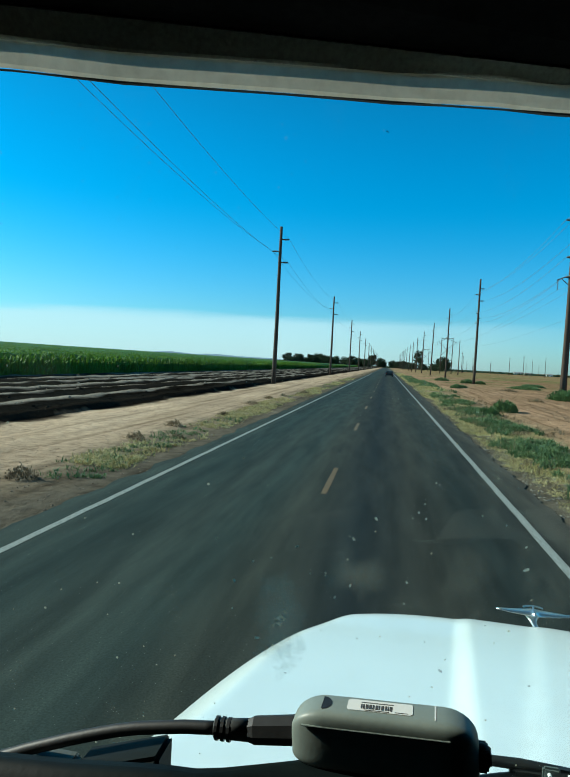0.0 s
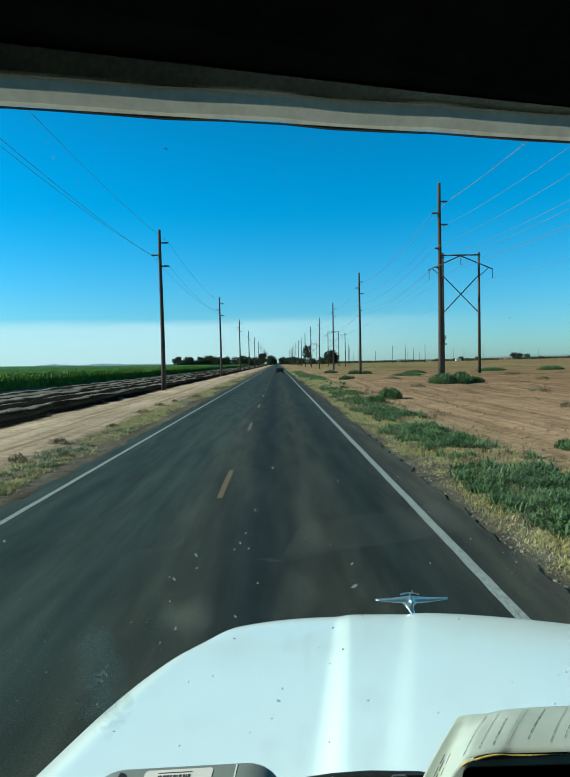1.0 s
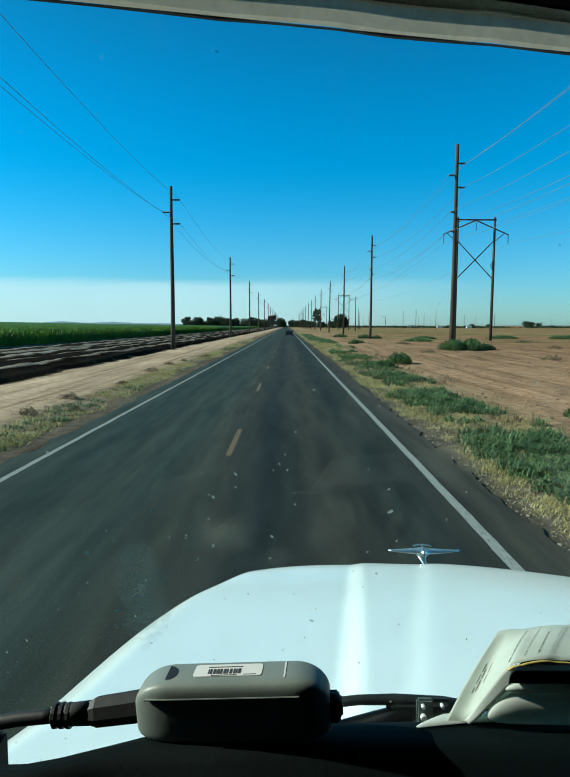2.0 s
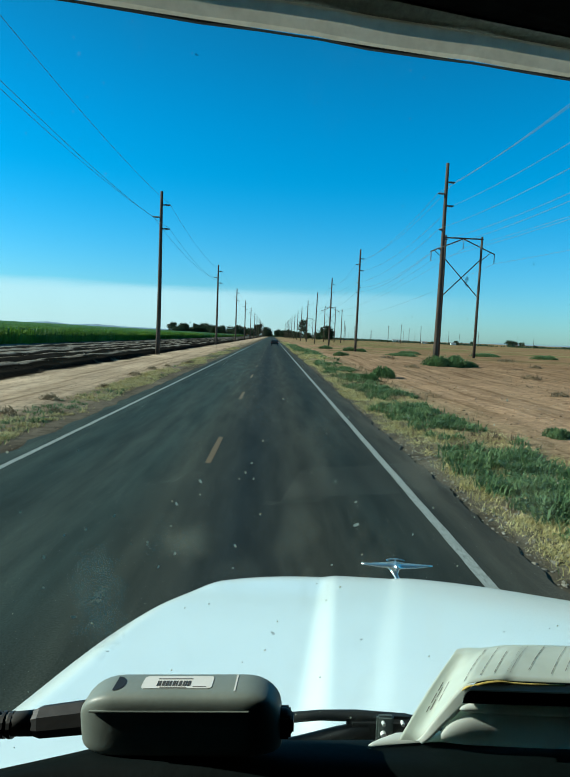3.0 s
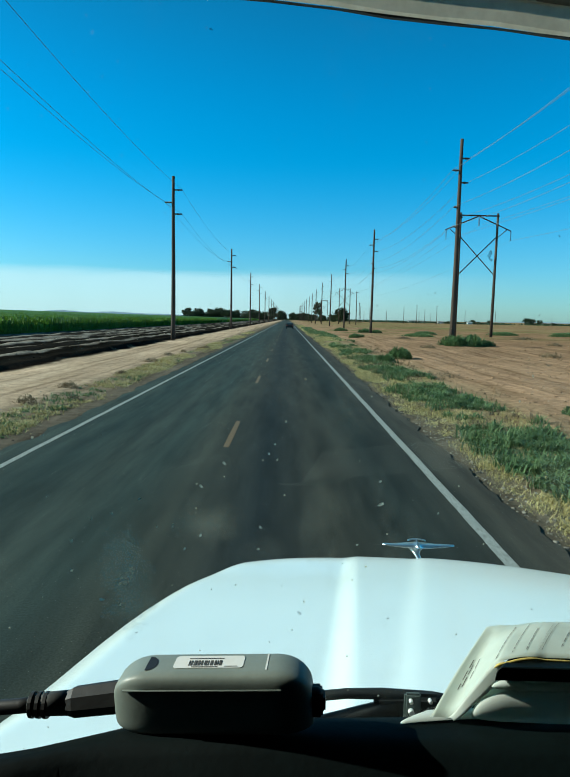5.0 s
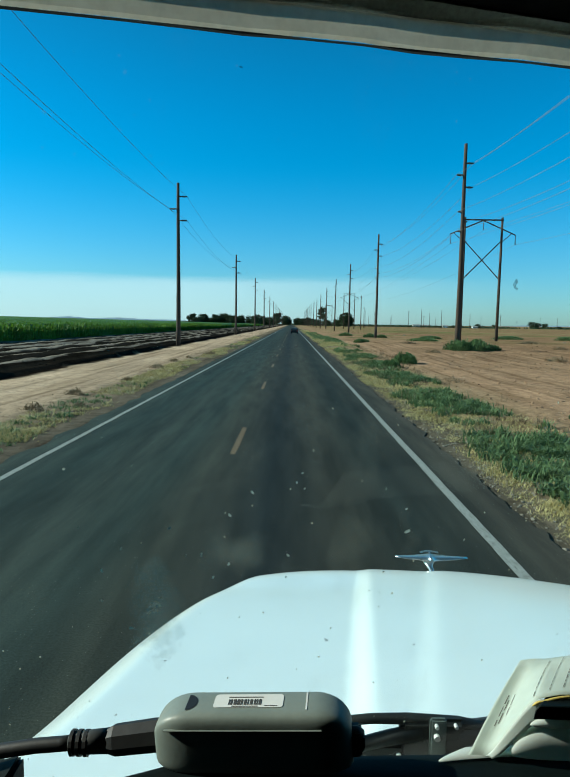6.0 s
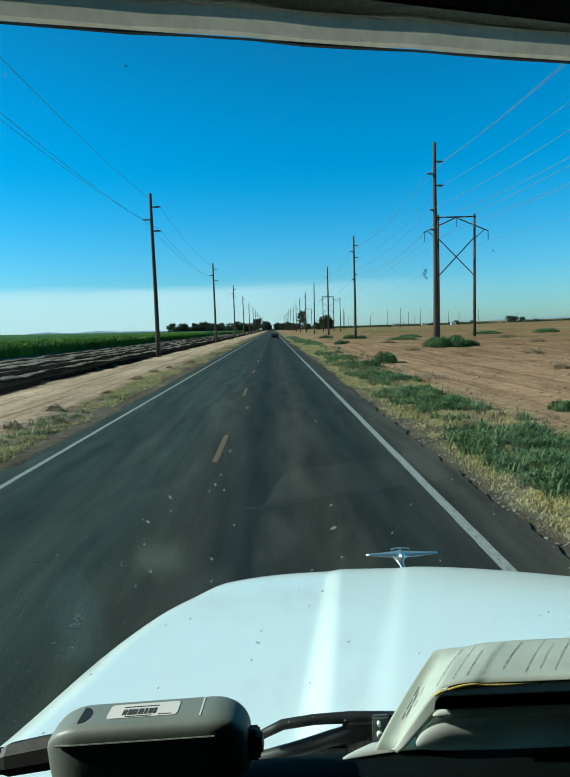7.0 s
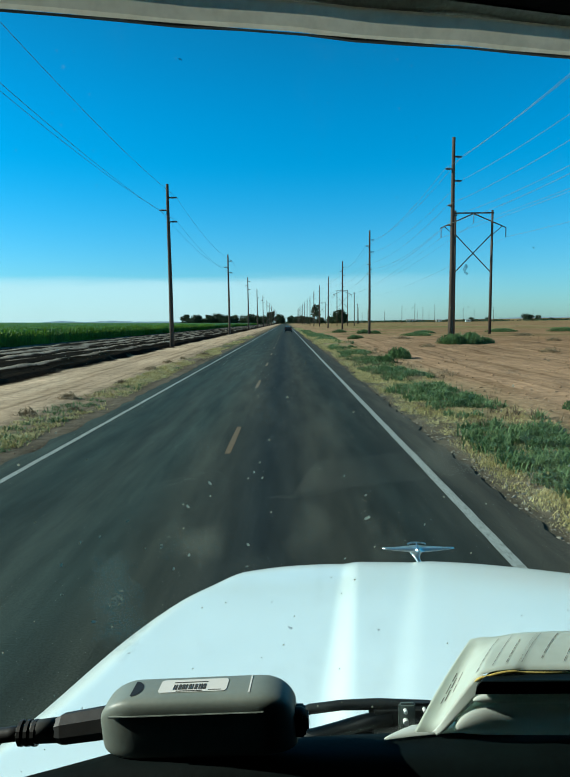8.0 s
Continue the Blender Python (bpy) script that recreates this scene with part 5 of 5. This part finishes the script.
def build_dash():
    # instrument hood: a narrow ledge that rolls down toward the driver, with a swelling at the left end
    xs = np.concatenate([np.linspace(-0.76, 0.9, 66), np.linspace(0.95, 2 * CX + 0.75, 8)])
    v, f = [], []
    for x in xs:
        far = float(np.interp(x, [-0.76, -0.30, -0.165, -0.07, 0.10, 0.19, 0.30, 0.72, 0.95, 2.05], [0.530, 0.526, 0.5365, 0.578, 0.592, 0.599, 0.662, 0.70, 0.655, 0.74]))
        near = float(np.interp(x, [-0.76, -0.165, -0.115, -0.058, 0.09, 0.40, 2.05], [0.500, 0.530, 0.539, 0.547, 0.555, 0.562, 0.585]))
        near = min(near, far - 0.020)
        z = 2.164 - 0.05 * max(0.0, -0.20 - x) + 0.0010 * math.sin(x * 19.0)
        prof = [(far + 0.02, 1.90), (far + 0.02, 2.04), (far + 0.012, 2.135), (far + 0.004, z - 0.008), (far - 0.004, z - 0.001), (far - 0.012, z),
                (near + 0.006, z + 0.001), (near - 0.002, z - 0.001), (near - 0.010, z - 0.006), (near - 0.05, z - 0.055), (near - 0.075, z - 0.10), (near - 0.08, z - 0.22), (near - 0.08, z - 0.60)]
        v += [(x, y, zz) for y, zz in prof]
    m = 13
    for k in range(len(xs) - 1):
        for c in range(m - 1):
            i = m * k + c
            f.append((i, i + m, i + m + 1, i + 1))
    tagged(mounted(solid("dashboard", v, f, DASH, smooth=True)), "black vinyl dashboard with a rolled edge")
    pod = box(-0.315, -0.219, 0.552, 0.60, 2.05, 2.1525, 0.005)
    for p in pod.verts:
        p.co.z += 0.32 * (p.co.x + 0.219)
    tagged(mounted(part("switch_pod", pod, DASH)), "low black switch pod on the dashboard")
    tagged(mounted(part("switch_pod", box(-0.372, -0.322, 0.556, 0.60, 2.03, 2.1150, 0.005), BRACKET_GREY)), "small grey box on the dashboard")
    tagged(mounted(part("dash_shelf", box(-0.76, 2 * CX + 0.76, 0.58, 0.72, 1.86, 1.90, 0.01), DASH)), "black shelf under the windscreen")
    # cowl with wiper arms outside the glass
    bm = box(-0.72, 2 * CX + 0.72, 0.74, 0.90, 1.80, 1.83, 0.01)
    tagged(mounted(part("cowl", bm, BLACK)), "black cowl panel behind the hood")
    v, f = tube([(0.085, 0.96, 1.93), (0.12, 0.965, 1.943), (0.17, 0.97, 1.946), (0.23, 0.975, 1.944), (0.31, 0.98, 1.936), (0.38, 0.985, 1.92)], [0.007, 0.008, 0.008, 0.009, 0.010, 0.010], 8)
    arm = tagged(mounted(solid("wiper_arm", v, f, BLACK, smooth=True)), "black bowed wiper arm")
    v, f = tube([(0.06, 0.955, 1.890), (0.14, 0.96, 1.905), (0.20, 0.965, 1.918), (0.25, 0.97, 1.925)], [0.010, 0.011, 0.012, 0.014], 8)
    solid("wiper_link", v, f, BLACK, arm, True)
    wedge = box(0.215, 0.322, 0.962, 0.985, 1.86, 1.948, 0.008, 3)
    for p in wedge.verts:
        if p.co.x > 0.27:
            p.co.x += 0.20 * (p.co.z - 1.948)
    part("bracket", wedge, BLACK, arm)
    part("bracket", box(0.260, 0.286, 0.952, 0.9615, 1.86, 1.958, 0.003), BRACKET_GREY, arm, "grey riveted bracket plate")
    for bx, bz, r in ((0.270, 1.931, 0.0046), (0.269, 1.949, 0.0030), (0.212, 1.897, 0.0042), (0.299, 1.950, 0.0028)):
        part("rivet", rod((bx, 0.944, bz), (bx, 0.953, bz), r, r, 10), LABEL, arm)
    solid_top = box(0.150, 0.222, 0.966, 0.984, 1.86, 1.902, 0.003)
    part("wiper_motor_cover", solid_top, BLACK, arm)
    v, f = tube([(0.29, 0.978, 1.892), (0.33, 0.985, 1.908), (0.38, 0.99, 1.922), (0.50, 1.0, 1.930)], [0.030, 0.026, 0.018, 0.012], 8)
    solid("wiper_pivot", v, f, BLACK, arm, True)


build_dash()


def build_running_gear():
    mounted(part("chassis", box(CX - 0.45, CX + 0.45, -2.6, 2.55, 0.55, 0.95, 0.04), BLACK))
    mounted(part("bumper", box(CX - 1.15, CX + 1.15, 2.72, 2.95, 0.42, 0.80, 0.05), CHROME))
    for s in (-1, 1):
        for y in (1.75, -2.0):
            xa, xb = CX + s * 0.82, CX + s * 1.10
            bm = rod((xa, y, 0.52), (xb, y, 0.52), 0.52, 0.52, 32)
            w = mounted(part("wheel", bm, BLACK))
            part("rim", rod((xb - s * 0.03, y, 0.52), (xb + s * 0.02, y, 0.52), 0.29, 0.26, 24), CHROME, w)
        fender = []
        for k in range(13):
            a = math.pi * k / 12
            for x in (CX + s * 0.62, CX + s * 1.10):
                fender.append((x, 1.75 + 0.66 * math.cos(a), 0.55 + 0.62 * math.sin(a)))
        fob = mounted(solid("fender", fender, [(2 * k, 2 * k + 1, 2 * k + 3, 2 * k + 2) for k in range(12)], HOOD_PAINT, smooth=True))


build_running_gear()


# ---- loose things on the dashboard ----
def build_device():
    """A grey tracking unit with rounded ends, a label on top and a plug at its left."""
    d = new("tracking_unit")
    d.location = (0.006, 0.575, 2.1660)
    d.rotation_euler = (0, radians(-4.6), radians(-4.5))
    level = Euler((0, radians(-4.6), radians(-4.5))).to_matrix().to_4x4().inverted()
    tagged(d, "grey plastic vehicle tracking unit on the dashboard ledge", "device")
    deep, high, mid = 0.0225, 0.058, 0.027
    x0, x1, cap0, cap1 = -0.0905, 0.090, 0.034, 0.032
    turns = [radians(a) for a in (88, 80, 70, 60, 48, 36, 24, 12, 0)]
    stations = [(x0 + cap0 * (1 - math.sin(a)), math.cos(a), 0.66) for a in turns] + [(x0 + cap0 + k * (x1 - cap1 - x0 - cap0) / 8, 1.0, 0.6) for k in range(1, 8)]
    stations += [(x1 - cap1 * (1 - math.sin(a)), math.cos(a), 0.78) for a in turns[::-1]]
    v, f, ring = [], [], 44
    for x, g, foot in stations:
        for i in range(ring):
            a = 2 * math.pi * i / ring
            c, q = math.cos(a), math.sin(a)
            py = math.copysign(abs(c) ** 0.34, c) * deep * (0.42 + 0.58 * g)
            pz = math.copysign(abs(q) ** 0.34, q)
            v.append((x, py, mid + pz * ((high - mid) * (0.28 + 0.72 * g) if pz > 0 else mid * (foot + (1 - foot) * g))))
    n = len(stations)
    for k in range(n - 1):
        for i in range(ring):
            a, b = k * ring + i, k * ring + (i + 1) % ring
            f.append((a, b, b + ring, a + ring))
    f += [tuple(range(ring))[::-1], tuple(range((n - 1) * ring, n * ring))]
    solid("case", v, f, CASE, d, True)
    part("seam", box(-0.078, 0.064, -deep - 0.0009, -deep + 0.002, 0.0445, 0.0458, 0.0004), CASE, d, "thin raised seam line")
    part("strain_relief", box(0.0865, 0.0985, -0.012, 0.008, 0.012, 0.034, 0.002), BLACK, d, "black stepped cable block")
    part("strain_relief", box(0.0960, 0.1010, -0.009, 0.005, 0.016, 0.030, 0.0015), BLACK, d)
    lab = part("label", rounded_plate(-0.035, 0.029, -0.0085, 0.0112, high - 0.0004, high + 0.0005, 0.0035), LABEL, d, "white printed label")
    x = -0.0215
    r = random.Random(3)
    while x < 0.0085:
        w = r.choice((0.0010, 0.0016, 0.0024))
        part("printed_bar", box(x, x + w, -0.0050, 0.0030, high + 0.0007, high + 0.0009), INK, lab)
        x += w + r.choice((0.0009, 0.0013))
    for a, b, y0, y1 in ((-0.022, 0.010, 0.0058, 0.0068), (-0.018, 0.006, -0.0078, -0.0068), (0.012, 0.024, -0.0070, -0.0062)):
        part("printed_line", box(a, b, y0, y1, high + 0.0007, high + 0.0009), INK, lab)
    v = [(-0.0600, 0.011, high + 0.0004), (-0.0600, -0.012, high + 0.0004)] + [(-0.0600 + 0.0095 * math.sin(a), -0.0005 - 0.0115 * math.cos(a), high + 0.0004) for a in np.linspace(0.1, 3.04, 9)]
    tagged(solid("arrow_notch", v, [tuple(range(1, len(v))) + (0,)], BLACK, d), "black half-round mark")
    tagged(part("side_stripe", box(0.0496, 0.0511, -0.012, 0.014, high - 0.001, high + 0.0004), LABEL, d), "pale moulded rib")
    v, f = tube([(-0.080, 0, 0.018), (-0.092, 0, 0.0165), (-0.134, 0, 0.0100), (-0.140, 0, 0.0090), (-0.1405, 0, 0.0089)], [0.0150, 0.0150, 0.0140, 0.0115, 0.0105], 8)
    plug = tagged(solid("plug", v, f, BLACK, d), "black moulded plug with a slotted sleeve")
    v, f = tube([(-0.140, 0, 0.0090), (-0.160, 0, 0.0072), (-0.1765, 0, 0.0060), (-0.177, 0, 0.0060)], [0.0112, 0.0104, 0.0100, 0.0070], 14)
    solid("sleeve", v, f, PLUG_GREY, plug, True)
    for k in range(3):
        x = -0.174 + 0.0065 * k
        part("rib", rod((x - 0.0016, 0, 0.0061), (x + 0.0016, 0, 0.0063), 0.0118, 0.0118, 14), BLACK, plug)
    v, f = tube([(-0.172, 0, 0.0064), (-0.186, 0, 0.0046), (-0.21, 0, 0.0020), (-0.235, 0, -0.0025), (-0.262, 0, -0.0075), (-0.285, 0, -0.0135), (-0.31, -0.001, -0.0210), (-0.34, -0.002, -0.0310), (-0.385, -0.004, -0.0475), (-0.44, -0.006, -0.0700), (-0.56, -0.01, -0.1150)], 0.0068, 12)
    cord = solid("cable", v, f, BLACK, d, True)
    for ob in (plug, *plug.children):
        ob.data.transform(level)
    cord.data.transform(level)
    plug.location = cord.location = (0.0, 0.011, 0.0)
    v, f = tube([(0.085, -0.004, 0.03), (0.094, -0.004, 0.03), (0.098, -0.004, 0.028)], [0.007, 0.007, 0.006], 8)
    solid("socket", v, f, BLACK, d, True)


build_device()


def through_knots(knots, u):
    """A smooth curve through knots; u counts them."""
    n = len(knots)
    k = min(int(u), n - 2)
    t = u - k
    p = [Vector(knots[min(max(k + d, 0), n - 1)]) for d in (-1, 0, 1, 2)]
    return 0.5 * (2 * p[1] + (p[2] - p[0]) * t + (2 * p[0] - 5 * p[1] + 4 * p[2] - p[3]) * t * t + (3 * p[1] - p[0] - 3 * p[2] + p[3]) * t ** 3)


# the printed sheet slopes from the far corner down to the ledge; its near edge climbs over the notebook
SHEET_NEAR = [(0.206, 0.5905, 2.1660), (0.2225, 0.5885, 2.1668), (0.2395, 0.588, 2.1910), (0.2595, 0.587, 2.2205), (0.274, 0.588, 2.2268), (0.2975, 0.590, 2.2300), (0.341, 0.592, 2.2272), (0.615, 0.594, 2.2252)]
SHEET_FAR = [(0.285, 0.680, 2.2120), (0.296, 0.681, 2.2122), (0.305, 0.682, 2.2125), (0.320, 0.684, 2.2130), (0.334, 0.686, 2.2135), (0.360, 0.690, 2.2135), (0.410, 0.695, 2.2125), (0.69, 0.700, 2.2100)]


def sheet_at(u, w):
    p = through_knots(SHEET_NEAR, u).lerp(through_knots(SHEET_FAR, u), w)
    p.z += 0.0035 * math.sin(math.pi * w) + 0.0006 * math.sin(2.1 * u + 5 * w)
    return p


def sheet_mesh(name, at, us, ws, material, parent=None):
    v = [at(u, w) for u in us for w in ws]
    m = len(ws)
    f = [(i * m + j, (i + 1) * m + j, (i + 1) * m + j + 1, i * m + j + 1) for i in range(len(us) - 1) for j in range(m - 1)]
    ob = solid(name, v, f, material, parent, True)
    thick = ob.modifiers.new("thickness", "SOLIDIFY")
    thick.thickness, thick.offset = 0.0005, -1.0
    return ob


def sheet_text(rows, parent, seed):
    """Rows of short dark dashes, too small to read: (knot, start, end, thickness)."""
    r = random.Random(seed)
    for u, w0, w1, t in rows:
        v, f, w = [], [], w0
        while w < w1 - 0.02:
            e = min(w1, w + r.uniform(0.04, 0.14))
            thick = t * r.uniform(0.7, 1.2)
            o = len(v)
            for uu, ww in ((u, w), (u + thick, w), (u + thick, e), (u, e)):
                v.append(sheet_at(uu, ww) + Vector((0, 0, 0.0006)))
            f.append((o, o + 1, o + 2, o + 3))
            w = e + r.uniform(0.012, 0.035)
        solid("printed_line", v, f, PRINT, parent)


def folded_sheet(x0, x1, front, z0, z1, end, label):
    """A folded stack of paper: rolled front, rounded left end, open at the back."""
    v, f = [], []
    arcs = [radians(a) for a in range(-90, 91, 15)]
    reach = [0.02, 0.08, 0.18, 0.3, 0.45, 0.62, 0.8, 1.0]
    xs = [x0 + end * k for k in reach] + list(np.linspace(x0 + end, x1, 14)[1:])
    mid, h = (z0 + z1) / 2, (z1 - z0) / 2
    for x in xs:
        g = math.sqrt(max(0.0, 1 - (1 - min(1.0, (x - x0) / end)) ** 2))
        y = front + (1 - g) * end * 0.22
        hh = h * (0.30 + 0.70 * g)
        ripple = 0.0007 * math.sin(31 * x)
        for a in arcs:
            back = y - front + 0.008 * (1 - math.cos(a))
            v.append((x + 0.9 * back, front + back + ripple, z0 + hh + hh * math.sin(a)))
        v.append((x + 0.9 * (y + 0.045 - front), y + 0.045, z0 + 2 * hh - 0.001))
    m = len(arcs) + 1
    f = [(k * m + c, (k + 1) * m + c, (k + 1) * m + c + 1, k * m + c + 1) for k in range(len(xs) - 1) for c in range(m - 1)]
    ob = solid("folded_paper", v, f, WHITE_PAPER, None, True)
    thick = ob.modifiers.new("thickness", "SOLIDIFY")
    thick.thickness, thick.offset = 0.0005, -1.0
    return tagged(ob, label, "paper", "papers on the dashboard")


def build_notebook():
    nb = new("notebook")
    nb.location = (0.259, 0.5755, 2.2130)
    tagged(nb, "thick dark notebook with yellowed page edges lying on papers", "notebook")
    v, f = [], []
    for x in [0.0, 0.001, 0.0025, 0.004] + list(np.linspace(0.006, 0.06, 12)) + [0.12, 0.2, 0.28, 0.36]:
        rise = 0.0012 + 0.0128 * math.sqrt(1 - (1 - min(1.0, x / 0.006)) ** 2)
        ring = [(0.0, 0.0006), (-0.0012, 0.0018), (-0.0012, rise - 0.0006), (0.0, rise), (0.045, max(0.0010, rise - 0.0065)), (0.045, 0.0006)]
        v += [(x + 1.2 * max(0.0, y - 0.016), y, z) for y, z in ring]
    n = len(v) // 6
    f = [(6 * k + c, 6 * k + (c + 1) % 6, 6 * k + 6 + (c + 1) % 6, 6 * k + 6 + c) for k in range(n - 1) for c in range(6)]
    f += [tuple(range(6)), tuple(range(6 * n - 6, 6 * n))]
    solid("cover", v, f, DASH, nb)
    pts = [through_knots(SHEET_NEAR, u) + Vector((-0.259, -0.5775, -2.2130 - 0.0019)) for u in np.linspace(3.1, 6.1, 16)]
    v, f = tube(pts, [0.0004] + [0.0013] * 9 + [0.0010] * 6, 6)
    tagged(solid("page_edge", v, f, YELLOW_EDGE, nb, True), "yellowed page edge")


def build_papers():
    """A printed sheet spread over a dark notebook, with folded sheets under it."""
    page = sheet_mesh("printed_sheet", sheet_at, [0.25 * k for k in range(29)], [0.1 * k for k in range(11)], PAPER)
    tagged(page, "cream printed paper sheet sloping over a notebook on the dashboard", "paper", "papers on the dashboard")

    def curl_at(u, w):
        k = (u - 1) / 2.1 if u < 3.1 else max(0.2, 1 - (u - 3.1) / 0.9)
        return through_knots(SHEET_NEAR, u) + Vector(((0.004 + 0.007 * k) * w, -0.0035 * w, 0.0015 * math.sin(math.pi * w) - (0.0004 + 0.0105 * k) * w))
    tagged(sheet_mesh("turned_edge", curl_at, [1 + 0.15 * k for k in range(19)], [0, 0.25, 0.5, 0.75, 1.0], WHITE_PAPER, page), "bright white turned-up paper edge")
    rows = [(3.02, 0.10, 0.90, 0.055), (4.05, 0.12, 0.93, 0.034), (4.68, 0.14, 0.72, 0.034), (5.17, 0.13, 0.94, 0.018), (5.34, 0.15, 0.66, 0.018), (5.52, 0.12, 0.92, 0.018), (5.84, 0.2, 0.9, 0.009),
            (6.02, 0.14, 0.94, 0.0035), (6.085, 0.2, 0.75, 0.003), (6.15, 0.15, 0.92, 0.003), (6.21, 0.15, 0.8, 0.003), (6.28, 0.12, 0.92, 0.003), (6.36, 0.12, 0.92, 0.003)]
    sheet_text(rows + [(0.70, 0.26, 0.60, 0.07), (0.86, 0.28, 0.55, 0.06), (1.20, 0.34, 0.58, 0.07)], page, 12)
    folded_sheet(0.236, 0.62, 0.5775, 2.1668, 2.1985, 0.040, "white folded paper bulging under a notebook")
    folded_sheet(0.254, 0.62, 0.5780, 2.1990, 2.2130, 0.030, "white folded paper directly under the notebook")
    build_notebook()
    spread = [(0.176, 0.5800, 2.1662), (0.206, 0.5850, 2.1662), (0.245, 0.5895, 2.1662), (0.305, 0.5905, 2.1662)]
    flat = sheet_mesh("loose_paper", lambda u, w: through_knots(spread, u) + Vector((0, 0.002 + 0.014 * min(u, 1.0), 0)) * w, [0.25 * k for k in range(13)], [0, 0.5, 1.0], WHITE_PAPER)
    tagged(flat, "thin loose paper lying flat on the dashboard", "paper", "papers on the dashboard")


build_papers()
